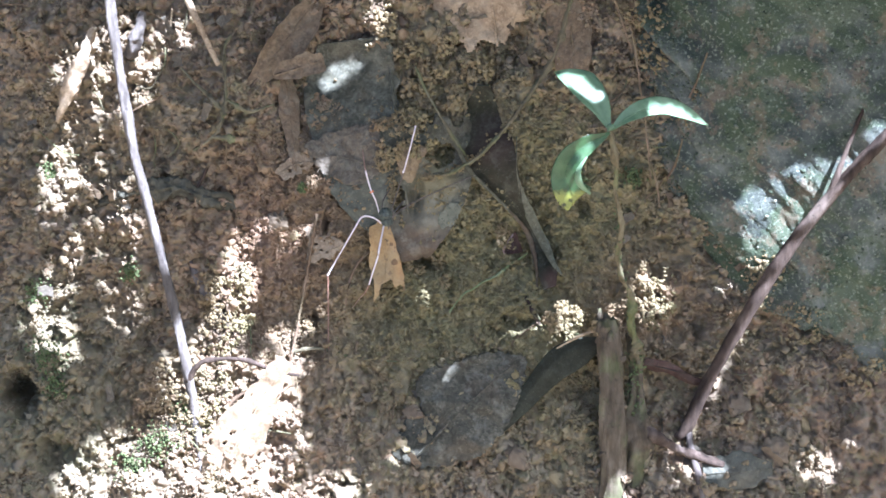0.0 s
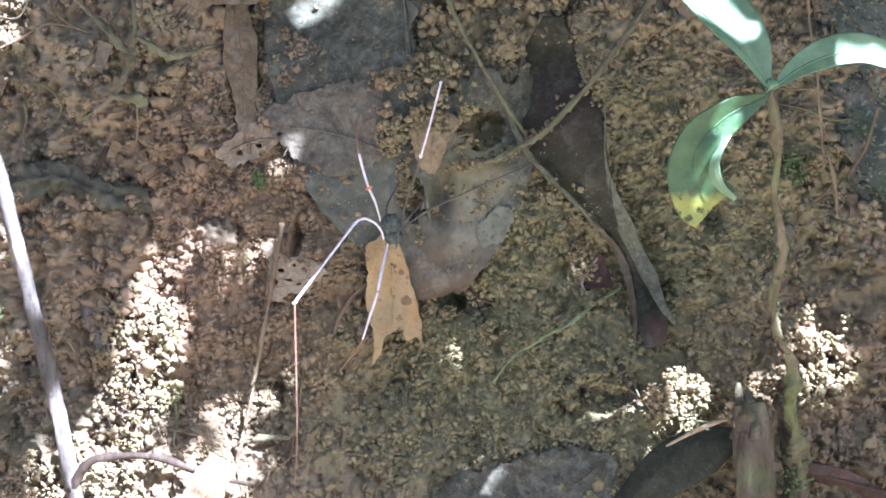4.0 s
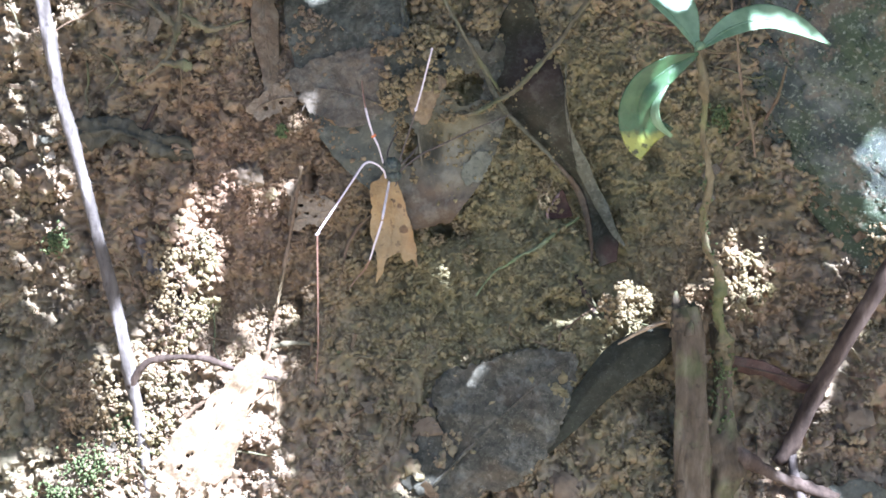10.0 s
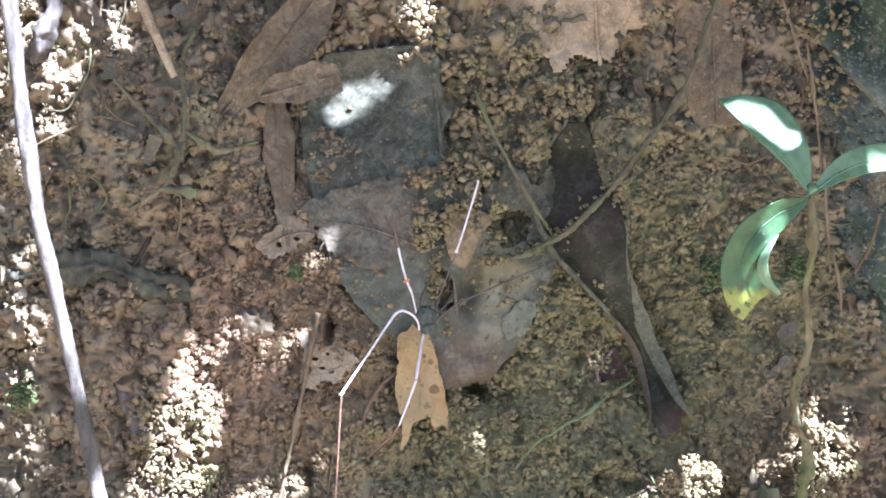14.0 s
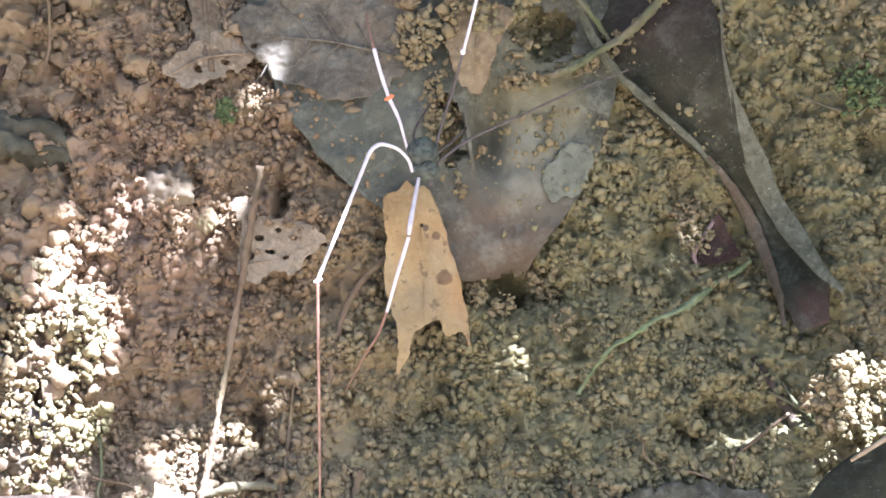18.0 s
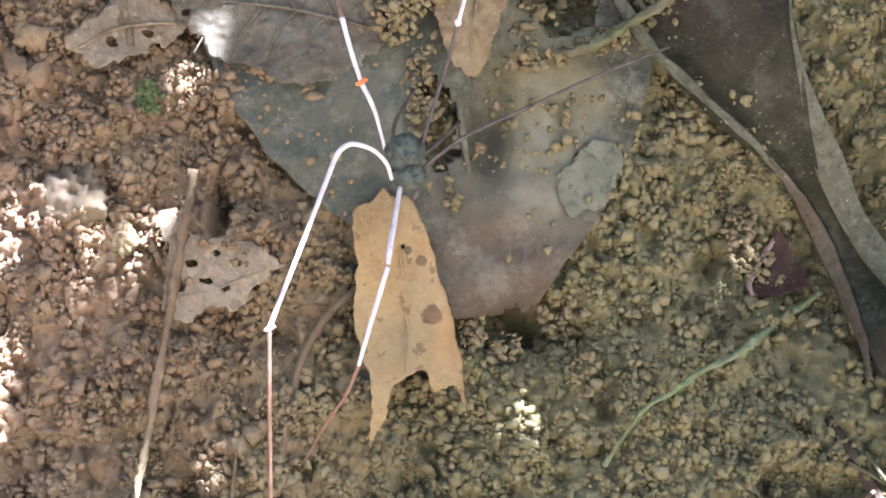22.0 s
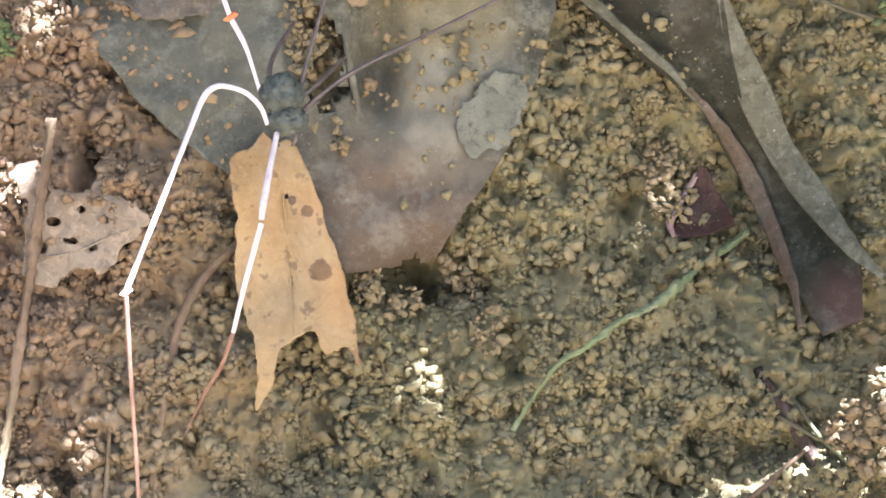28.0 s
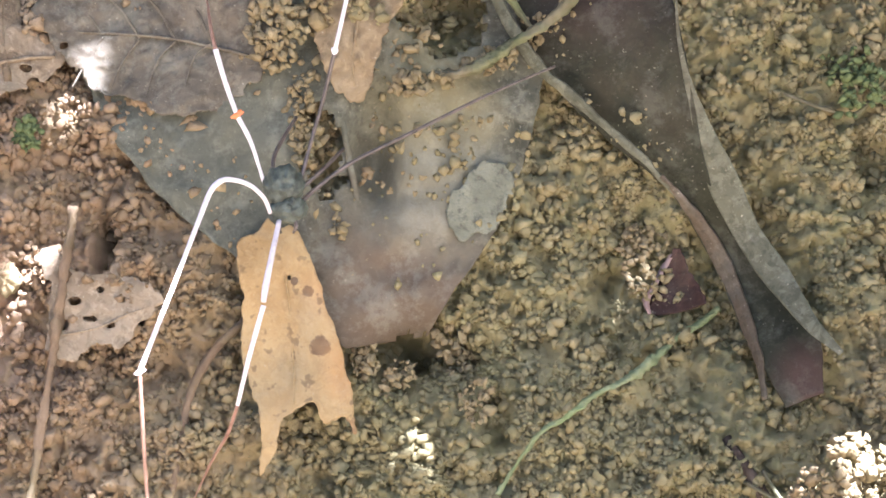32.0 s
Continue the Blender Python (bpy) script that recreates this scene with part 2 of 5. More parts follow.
def ribbon(points, sides, left, right, n=50, nx=20, thick=0.35, cup=0.0, edge=0.1, seed=0):
    """A leaf blade along a line in space; sides: the way across it at each point; cup: how far its margins rise."""
    c = spline(points, n)
    d = spline(sides, n)
    s = np.linspace(0, 1, n)
    hl = np.clip(spline([(x, 0, 0) for x in left], n)[:, 0], 0.1, 99) + edge * fbm(s * 9, 0 * s, seed, 3)
    hr = np.clip(spline([(x, 0, 0) for x in right], n)[:, 0], 0.1, 99) + edge * fbm(s * 9, 0 * s + 5, seed, 3)
    t = np.gradient(c, axis=0)
    t /= np.linalg.norm(t, axis=1)[:, None]
    d = d - (d * t).sum(1)[:, None] * t
    d /= np.linalg.norm(d, axis=1)[:, None]
    nrm = np.cross(d, t)
    q = np.linspace(-1, 1, nx)
    X = np.where(q[None] < 0, q[None] * hl[:, None], q[None] * hr[:, None])
    P = c[:, None] + X[..., None] * d[:, None] + (cup * np.abs(X) + 0.12 * fbm(X / 3, s[:, None] * 12 + 0 * X, seed + 3, 2))[..., None] * nrm[:, None]
    top = (P + nrm[:, None] * thick / 2).reshape(-1, 3)
    low = (P - nrm[:, None] * thick / 2).reshape(-1, 3)
    k = (np.arange(n - 1)[:, None] * nx + np.arange(nx - 1)).ravel()
    f = np.stack([k, k + 1, k + nx + 1, k + nx], -1)
    m = n * nx
    r = np.concatenate([np.arange(nx), np.arange(1, n) * nx + nx - 1, (n - 1) * nx + np.arange(nx - 1)[::-1], np.arange(1, n - 1)[::-1] * nx])
    r2 = np.roll(r, -1)
    return mesh_from("blade", np.vstack([top, low]) * MM, np.concatenate([f, f[:, ::-1] + m, np.stack([r2, r, r + m, r2 + m], -1)]))


def cutout(outline, lift=4.0, ragged=0.4, holes=(), bend=None, crinkle=0.3, thick=0.3, step=0.4, seed=0, round_off=True):
    """A thin sheet with the given outline (u, v), in mm from its first point, lying on the soil's relief by lift.
    ragged: how torn its edge is; holes: u, v and half widths of each, from the bank's own origin."""
    ring = np.array([*outline, outline[0]], float)
    if round_off:
        p = np.vstack([ring[-2], ring, ring[1]])
        t = np.linspace(0, len(ring) - 1 - 1e-6, 8 * len(ring))
        i = t.astype(int)
        f = (t - i)[:, None]
        a, b, c, d = p[i], p[i + 1], p[np.minimum(i + 2, len(p) - 1)], p[np.minimum(i + 3, len(p) - 1)]
        ring = 0.5 * (2 * b + (c - a) * f + (2 * a - 5 * b + 4 * c - d) * f ** 2 + (3 * b - a - 3 * c + d) * f ** 3)
        ring = np.vstack([ring, ring[:1]])
    lo, hi = ring.min(0) - 1.5, ring.max(0) + 1.5
    xs, ys = np.arange(lo[0], hi[0], step), np.arange(lo[1], hi[1], step)
    X, Y = np.meshgrid(xs, ys)
    far, odd = np.full(X.shape, 1e9), np.zeros(X.shape, bool)
    for (x0, y0), (x1, y1) in zip(ring[:-1], ring[1:]):
        dx, dy = x1 - x0, y1 - y0
        k = np.clip(((X - x0) * dx + (Y - y0) * dy) / (dx * dx + dy * dy + 1e-12), 0, 1)
        far = np.minimum(far, (X - x0 - k * dx) ** 2 + (Y - y0 - k * dy) ** 2)
        if y0 != y1:
            odd ^= ((y0 > Y) != (y1 > Y)) & (X < x0 + dx * (Y - y0) / dy)
    sd = np.sqrt(far) * np.where(odd, 1, -1) + ragged * fbm(X / 2.6, Y / 2.6, seed + 50, 4, 0.6)
    for hu, hv, ru, rv in holes:
        q = np.sqrt(((X - hu) / ru) ** 2 + ((Y - hv) / rv) ** 2) - 1
        sd = np.minimum(sd, q * min(ru, rv) + 0.35 * min(ru, rv) * fbm(X / 1.2, Y / 1.2, seed + 60, 3))
    gy, gx = np.gradient(sd, step)
    g2 = gx ** 2 + gy ** 2 + 0.05
    nx, ny = len(xs), len(ys)
    k = (np.arange(ny - 1)[:, None] * nx + np.arange(nx - 1)).ravel()
    f = np.stack([k, k + 1, k + nx + 1, k + nx], -1)
    f = f[sd.ravel()[f].mean(1) > 0]
    n = nx * ny
    ed = np.concatenate([f[:, [0, 1]], f[:, [1, 2]], f[:, [2, 3]], f[:, [3, 0]]])
    key = np.minimum(ed[:, 0], ed[:, 1]) * n + np.maximum(ed[:, 0], ed[:, 1])
    _, first, count = np.unique(key, return_index=True, return_counts=True)
    rim = ed[first[count == 1]]
    on = np.zeros(n, bool)
    on[rim.ravel()] = True
    on = on.reshape(X.shape)
    move = np.clip(-sd / g2, -0.6 * step, 0.6 * step) * on
    X, Y = X + move * gx, Y + move * gy
    u0, v0 = outline[0]
    w0 = float(relief(u0, v0))
    Z = relief(X, Y) - w0 + lift + (0 if bend is None else bend(X, Y)) + crinkle * fbm(X / 6, Y / 6, seed + 2, 4, 0.55)
    top = np.stack([X - u0, Y - v0, Z + thick / 2], -1).reshape(-1, 3)
    low = np.stack([X - u0, Y - v0, Z - thick / 2], -1).reshape(-1, 3)
    side = np.stack([rim[:, 1], rim[:, 0], rim[:, 0] + n, rim[:, 1] + n], -1)
    faces = np.concatenate([f, f[:, ::-1] + n, side])
    used = np.unique(faces)
    remap = np.zeros(2 * n, int)
    remap[used] = np.arange(len(used))
    return mesh_from("blade", np.vstack([top, low])[used] * MM, remap[faces]), place(u0, v0, w0)


def ico(level):
    bm = bmesh.new()
    bmesh.ops.create_icosphere(bm, subdivisions=level, radius=1.0)
    v = np.array([p.co[:] for p in bm.verts])
    f = np.array([[q.index for q in t.verts] for t in bm.faces])
    bm.free()
    return v, f


def lumps(centres, sizes, level=1, seed=0, squash=0.75, rough=0.28, smooth=None, cuts=6):
    """Many small uneven grains in one mesh, in mm."""
    rng = np.random.default_rng(seed)
    v0, f0 = ico(level)
    kinds = []
    for k in range(14):
        d = 1 + rough * fbm(v0[:, 0] * 2.1 + k * 5, v0[:, 1] * 2.1 + v0[:, 2] * 1.7, 40 + k, 2 if level < 2 else 4, 0.6)
        g = v0 * d[:, None] * rng.uniform(0.55, 1.45, 3)
        for _ in range(cuts):
            q = rng.normal(size=3)
            q /= np.linalg.norm(q)
            g = g - np.clip(g @ q - rng.uniform(0.4, 0.75), 0, 9)[:, None] * q
        kinds.append(g * (1.15 if cuts > 3 else 0.9))
    kinds = np.array(kinds)
    n = len(centres)
    which = rng.integers(0, 14, n)
    a = rng.normal(size=(n, 4))
    a /= np.linalg.norm(a, axis=1)[:, None]
    w, x, y, z = a.T
    R = np.stack([1 - 2 * (y * y + z * z), 2 * (x * y - z * w), 2 * (x * z + y * w), 2 * (x * y + z * w), 1 - 2 * (x * x + z * z), 2 * (y * z - x * w),
                  2 * (x * z - y * w), 2 * (y * z + x * w), 1 - 2 * (x * x + y * y)], -1).reshape(n, 3, 3)
    V = np.einsum("nij,nkj->nki", R, kinds[which]) * np.asarray(sizes)[:, None, None]
    V[..., 2] *= squash
    V = V + np.asarray(centres)[:, None]
    F = f0[None] + (np.arange(n) * len(v0))[:, None, None]
    return mesh_from("grains", V.reshape(-1, 3) * MM, F.reshape(-1, 3), level > 1 if smooth is None else smooth)


# ---- materials ----
class Nodes:
    """Short names for building one material."""

    def __init__(self, name, rough=0.8):
        self.mat = bpy.data.materials.new(name)
        self.mat.use_nodes = True
        self.t = self.mat.node_tree
        self.bsdf = self.t.nodes["Principled BSDF"]
        self.bsdf.inputs["Roughness"].default_value = rough
        self.pos = self.t.nodes.new("ShaderNodeTexCoord").outputs["Object"]

    def link(self, a, b):
        self.t.links.new(a, b)

    def noise(self, scale, detail=4.0, rough=0.6, stretch=None, dist=0.0):
        n = self.t.nodes.new("ShaderNodeTexNoise")
        n.inputs["Scale"].default_value, n.inputs["Detail"].default_value = scale, detail
        n.inputs["Roughness"].default_value, n.inputs["Distortion"].default_value = rough, dist
        src = self.pos
        if stretch:
            m = self.t.nodes.new("ShaderNodeMapping")
            m.inputs["Scale"].default_value = stretch
            self.link(src, m.inputs[0])
            src = m.outputs[0]
        self.link(src, n.inputs["Vector"])
        return n.outputs["Fac"]

    def ramp(self, fac, stops):
        r = self.t.nodes.new("ShaderNodeValToRGB")
        el = r.color_ramp.elements
        while len(el) < len(stops):
            el.new(0.5)
        for e, (p, c) in zip(el, stops):
            e.position = p
            e.color = (*c, 1) if len(c) == 3 else c
        self.link(fac, r.inputs[0])
        return r.outputs[0]

    def mix(self, fac, a, b, how="MIX"):
        m = self.t.nodes.new("ShaderNodeMix")
        m.data_type, m.blend_type = "RGBA", how
        for k, x in ((0, fac), (6, a), (7, b)):
            if isinstance(x, (int, float)):
                m.inputs[k].default_value = x
            elif isinstance(x, tuple):
                m.inputs[k].default_value = (*x, 1)
            else:
                self.link(x, m.inputs[k])
        return m.outputs[2]

    def bank(self):
        """Places in the bank's frame, for the sheet that is built in the world's."""
        m = self.t.nodes.new("ShaderNodeMapping")
        m.vector_type = "TEXTURE"
        m.inputs["Location"].default_value = BANK.translation
        m.inputs["Rotation"].default_value = BANK.to_euler()
        self.link(self.pos, m.inputs[0])
        return m.outputs[0]

    def island(self):
        return self.t.nodes.new("ShaderNodeNewGeometry").outputs["Random Per Island"]

    def bump(self, h, strength=0.4, dist=0.0004):
        b = self.t.nodes.new("ShaderNodeBump")
        b.inputs["Strength"].default_value, b.inputs["Distance"].default_value = strength, dist
        self.link(h, b.inputs["Height"])
        self.link(b.outputs[0], self.bsdf.inputs["Normal"])

    def colour(self, c):
        if isinstance(c, tuple):
            self.bsdf.inputs["Base Color"].default_value = (*c, 1)
        else:
            self.link(c, self.bsdf.inputs["Base Color"])
        return self


def grey(lo, hi):
    return [(lo, (0, 0, 0)), (hi, (1, 1, 1))]


def soil_material(name, grains):
    n = Nodes(name, 0.95)
    n.bsdf.inputs["Specular IOR Level"].default_value = 0.1
    big = n.noise(14, 3)
    mid = n.noise(55, 4)
    fine = n.noise(900, 3)
    k = 1.0 if grains else 0.97
    c = n.ramp(mid, [(0.25, (0.14 * k, 0.104 * k, 0.075 * k)), (0.5, (0.26 * k, 0.208 * k, 0.148 * k)), (0.72, (0.35 * k, 0.29 * k, 0.212 * k))])
    c = n.mix(n.ramp(big, grey(0.45, 0.66)), c, n.mix(0.3, c, (0.22 * k, 0.215 * k, 0.11 * k)))
    c = n.mix(n.ramp(n.noise(85, 4, 0.7, dist=0.8), grey(0.5, 0.6)), c, n.mix(0.4, c, (0.3 * k, 0.18 * k, 0.1 * k)))
    c = n.mix(n.ramp(n.noise(120, 4, 0.7, dist=0.5), grey(0.51, 0.6)), c, n.mix(0.4, c, (0.21 * k, 0.205 * k, 0.095 * k)))
    c = n.mix(n.ramp(n.noise(150, 5, 0.75, dist=1.0), grey(0.54, 0.62)), c, n.mix(0.35, c, (0.1, 0.078, 0.05)))
    # olive algae film over the soil before the harvestman, rusty earth on its other side
    sep = n.t.nodes.new("ShaderNodeMapping")
    n.link(n.pos if grains else n.bank(), sep.inputs[0])
    # rust spots at (-0.09, -0.06) and (0.125, -0.04) also colour in the sun patches' warm fringe
    for spot, size, tint, amount in (((0.055, -0.02), 0.1, (0.225, 0.212, 0.098), 0.92), ((-0.05, 0.0), 0.05, (0.26, 0.155, 0.1), 0.65), ((-0.165, -0.09), 0.06, (0.13, 0.145, 0.08), 0.6), ((-0.09, -0.06), 0.07, (0.3, 0.2, 0.125), 0.35), ((-0.15, 0.04), 0.07, (0.2, 0.165, 0.095), 0.4), ((0.125, -0.04), 0.035, (0.31, 0.2, 0.13), 0.6)):
        far = n.t.nodes.new("ShaderNodeVectorMath")
        far.operation = "DISTANCE"
        n.link(sep.outputs[0], far.inputs[0])
        far.inputs[1].default_value = (spot[0], spot[1], 0.0)
        edge = n.t.nodes.new("ShaderNodeMath")
        edge.operation = "MULTIPLY_ADD"
        n.link(n.noise(38, 5, 0.7), edge.inputs[0])
        edge.inputs[1].default_value = size * 1.6
        n.link(far.outputs["Value"], edge.inputs[2])
        m = n.ramp(edge.outputs[0], [(size * 1.3, (amount, amount, amount)), (size * 2.1, (0, 0, 0))])
        c = n.mix(m, c, n.mix(0.7, c, tint))
    if grains:
        c = n.mix(0.07, c, n.ramp(n.island(), [(0.0, (0.2, 0.12, 0.07)), (0.3, (0.34, 0.2, 0.11)), (0.55, (0.3, 0.26, 0.14)), (0.8, (0.4, 0.33, 0.23)), (1.0, (0.5, 0.44, 0.33))]))
        c = n.mix(0.14, c, n.ramp(n.island(), [(0.0, (0.6, 0.57, 0.54)), (0.5, (0.9, 0.88, 0.84)), (0.85, (1.15, 1.1, 1.0)), (1.0, (1.5, 1.42, 1.3))]), "MULTIPLY")
    c = n.mix(n.ramp(n.noise(260, 3), grey(0.56, 0.75)), c, n.mix(0.3, c, (0.1, 0.065, 0.04)))
    n.colour(c)
    n.bump(n.mix(0.5, n.noise(650, 5, 0.7), fine), 0.9, 0.0009)
    return n.mat


def leaf_material(name, dark, mid, light, vein=0.0, rough=0.6, film=0.0, spots=0.0, thin=0.0, speck=0.0, tip=None, stains=()):
    n = Nodes(name, rough)
    if not thin:
        n.bsdf.inputs["Specular IOR Level"].default_value = 0.25
    c = n.ramp(n.noise(70, 5, 0.65), [(0.3, dark), (0.5, mid), (0.72, light)])
    if speck:
        c = n.mix(n.ramp(n.noise(330, 6, 0.75, dist=0.6), [(0.49, (0, 0, 0)), (0.56, (speck, speck, speck))]), c, n.mix(0.85, c, tuple(0.6 * x for x in dark)))
        c = n.mix(n.ramp(n.noise(480, 5, 0.7, dist=0.4), [(0.53, (0, 0, 0)), (0.6, (speck, speck, speck))]), c, n.mix(0.8, c, tuple(1.25 * x for x in light)))
        c = n.mix(n.ramp(n.noise(1500, 2), [(0.68, (0, 0, 0)), (0.74, (speck, speck, speck))]), c, (0.4, 0.37, 0.28))
        c = n.mix(n.ramp(n.noise(48, 4, 0.6), [(0.5, (0, 0, 0)), (0.6, (speck * 0.45, speck * 0.45, speck * 0.45))]), c, n.mix(0.6, c, (0.13, 0.09, 0.055)))
    for spot, size, tint, amount in stains:
        far = n.t.nodes.new("ShaderNodeVectorMath")
        far.operation = "DISTANCE"
        flat = n.t.nodes.new("ShaderNodeMapping")
        flat.inputs["Scale"].default_value = (1, 1, 0)
        n.link(n.pos, flat.inputs[0])
        n.link(flat.outputs[0], far.inputs[0])
        far.inputs[1].default_value = (*spot, 0.0)
        grain = n.t.nodes.new("ShaderNodeMath")
        grain.operation = "MULTIPLY"
        n.link(n.noise(110 if size > 0.004 else 700, 5, 0.65), grain.inputs[0])
        grain.inputs[1].default_value = 0.5
        edge = n.t.nodes.new("ShaderNodeMath")
        edge.operation = "MULTIPLY_ADD"
        n.link(far.outputs["Value"], edge.inputs[0])
        edge.inputs[1].default_value = 0.5 / size
        n.link(grain.outputs[0], edge.inputs[2])
        near, gone = (0.45, 0.85) if size > 0.004 else (0.6, 0.68)
        c = n.mix(n.ramp(edge.outputs[0], [(near, (amount, amount, amount)), (gone, (0, 0, 0))]), c, n.mix(0.8, c, tint))
    if film:
        c = n.mix(n.ramp(n.noise(160, 6, 0.75), [(0.5, (0, 0, 0)), (0.62, (film, film, film))]), c, (0.36, 0.36, 0.29))
    if spots:
        c = n.mix(n.ramp(n.noise(420, 2), [(0.62, (0, 0, 0)), (0.68, (spots, spots, spots))]), c, (0.07, 0.045, 0.03))
    w = n.t.nodes.new("ShaderNodeTexWave")
    w.wave_type, w.bands_direction = "BANDS", "DIAGONAL"
    w.inputs["Scale"].default_value, w.inputs["Distortion"].default_value = 55, 3.0
    w.inputs["Detail"].default_value = 2
    n.link(n.pos, w.inputs["Vector"])
    if vein:
        c = n.mix(n.ramp(w.outputs["Fac"], [(0.8, (0, 0, 0)), (1.0, (vein, vein, vein))]), c, n.mix(0.5, c, light))
    if tip:
        # the blade yellows and browns towards its end
        lo, hi, yellow = tip
        sep = n.t.nodes.new("ShaderNodeSeparateXYZ")
        n.link(n.pos, sep.inputs[0])
        span = n.t.nodes.new("ShaderNodeMapRange")
        for key, value in (("From Min", lo), ("From Max", hi), ("To Min", 1.0), ("To Max", 0.0)):
            span.inputs[key].default_value = value
        n.link(sep.outputs["Y"], span.inputs["Value"])
        c = n.mix(n.ramp(n.mix(0.35, span.outputs[0], n.noise(160, 4, 0.7)), grey(0.42, 0.6)), c, yellow)
        c = n.mix(n.mix(1.0, n.ramp(n.noise(230, 4, 0.7), grey(0.54, 0.6)), n.ramp(span.outputs[0], grey(0.2, 0.6)), "MULTIPLY"), c, (0.05, 0.05, 0.015))
    n.colour(c)
    n.bump(n.mix(0.3, n.noise(650, 5, 0.7), w.outputs["Color"]), 0.6, 0.0006)
    if thin:
        tr = n.t.nodes.new("ShaderNodeBsdfTranslucent")
        n.link(c, tr.inputs["Color"])
        ms = n.t.nodes.new("ShaderNodeMixShader")
        ms.inputs[0].default_value = thin
        out = n.t.nodes["Material Output"]
        n.link(n.bsdf.outputs[0], ms.inputs[1])
        n.link(tr.outputs[0], ms.inputs[2])
        n.link(ms.outputs[0], out.inputs["Surface"])
    return n.mat


def bark_material(name, dark, mid, light, moss=0.0, scale=1.0):
    n = Nodes(name, 0.85)
    n.bsdf.inputs["Specular IOR Level"].default_value = 0.12
    c = n.ramp(n.noise(120 * scale, 5, 0.65, (1, 0.25, 1)), [(0.3, dark), (0.52, mid), (0.75, light)])
    c = n.mix(n.ramp(n.noise(420, 3), grey(0.6, 0.7)), c, n.mix(0.6, c, dark))
    if moss:
        c = n.mix(n.ramp(n.noise(60, 4), [(0.5, (0, 0, 0)), (0.62, (moss, moss, moss))]), c, (0.13, 0.19, 0.06))
    n.colour(c)
    n.bump(n.mix(0.5, n.noise(500, 4, 0.7, (1, 0.3, 1)), n.noise(900, 4, 0.75)), 0.9, 0.0009)
    return n.mat


def plain(name, c1, c2, rough, scale=300, bump=0.3):
    n = Nodes(name, rough)
    n.colour(n.ramp(n.noise(scale, 3), [(0.35, c1), (0.65, c2)]))
    n.bump(n.noise(scale * 3, 3), bump, 0.0002)
    return n.mat


SOIL = soil_material("soil", False)
CRUMB = soil_material("crumb", True)
GREY_LEAF = leaf_material("grey leaf", (0.06, 0.062, 0.047), (0.088, 0.088, 0.066), (0.125, 0.122, 0.092), 0.2, 0.75, 0.12, speck=0.4)
BIG_LEAF = leaf_material("grey-green leaf", (0.056, 0.058, 0.042), (0.088, 0.088, 0.063), (0.135, 0.132, 0.095), 0.2, 0.7, 0.2, speck=0.65,
                         stains=(((0.004, 0.008), 0.02, (0.112, 0.078, 0.052), 0.9), ((0.012, 0.026), 0.014, (0.22, 0.21, 0.15), 0.8), ((-0.02, 0.036), 0.02, (0.088, 0.094, 0.074), 0.8), ((0.016, 0.04), 0.011, (0.2, 0.175, 0.09), 0.75)))
MOULD_LEAF = leaf_material("mouldy leaf", (0.042, 0.041, 0.028), (0.067, 0.064, 0.046), (0.105, 0.1, 0.074), 0.25, 0.8, 0.2, speck=0.7)
DUN_LEAF = leaf_material("dun leaf", (0.085, 0.073, 0.053), (0.116, 0.1, 0.074), (0.155, 0.137, 0.103), 0.3, 0.7, 0.2, speck=0.55)
RED_LEAF = leaf_material("red-brown leaf", (0.022, 0.011, 0.009), (0.042, 0.022, 0.017), (0.08, 0.045, 0.036), 0.3, 0.6, 0.05, speck=0.5)
BROWN_LEAF = leaf_material("brown leaf", (0.095, 0.068, 0.043), (0.15, 0.112, 0.07), (0.21, 0.165, 0.108), 0.3, 0.7, 0.15, speck=0.6)
DARK_LEAF = leaf_material("dark leaf", (0.02, 0.0205, 0.0125), (0.032, 0.033, 0.02), (0.053, 0.054, 0.033), 0.15, 0.8, 0.05, speck=0.3)
TAN_LEAF = leaf_material("tan leaf", (0.23, 0.165, 0.1), (0.34, 0.26, 0.165), (0.47, 0.38, 0.26), 0.35, 0.7, 0.1, 0.3, speck=0.5)
OCHRE_LEAF = leaf_material("ochre leaf", (0.14, 0.1, 0.055), (0.205, 0.155, 0.09), (0.275, 0.22, 0.135), 0.3, 0.7, 0.1, 0.2, speck=0.5)
YELLOW_LEAF = leaf_material("yellow leaf", (0.27, 0.172, 0.07), (0.34, 0.24, 0.112), (0.385, 0.3, 0.165), 0.15, 0.65, 0.1, 0.5, speck=0.25,
                            stains=(((0.0104, 0.0211), 0.0021, (0.085, 0.048, 0.03), 1.0), ((0.0087, 0.0300), 0.0012, (0.06, 0.045, 0.035), 1.0), ((0.0065, 0.0318), 0.0008, (0.08, 0.05, 0.035), 1.0), ((0.0148, 0.0075), 0.0022, (0.16, 0.085, 0.04), 0.8),
                                    ((0.0165, 0.0175), 0.006, (0.33, 0.17, 0.06), 0.7), ((0.0128, 0.030), 0.005, (0.33, 0.18, 0.07), 0.7), ((0.004, 0.0105), 0.0055, (0.31, 0.2, 0.08), 0.6)))
# green raised and whitened to carry the glare of sun on the leaves
LIT_GREEN_LEAF = leaf_material("green leaf", (0.14, 0.24, 0.125), (0.23, 0.35, 0.2), (0.32, 0.45, 0.28), 0.2, 0.2, 0.0, 0.0, 0.35)
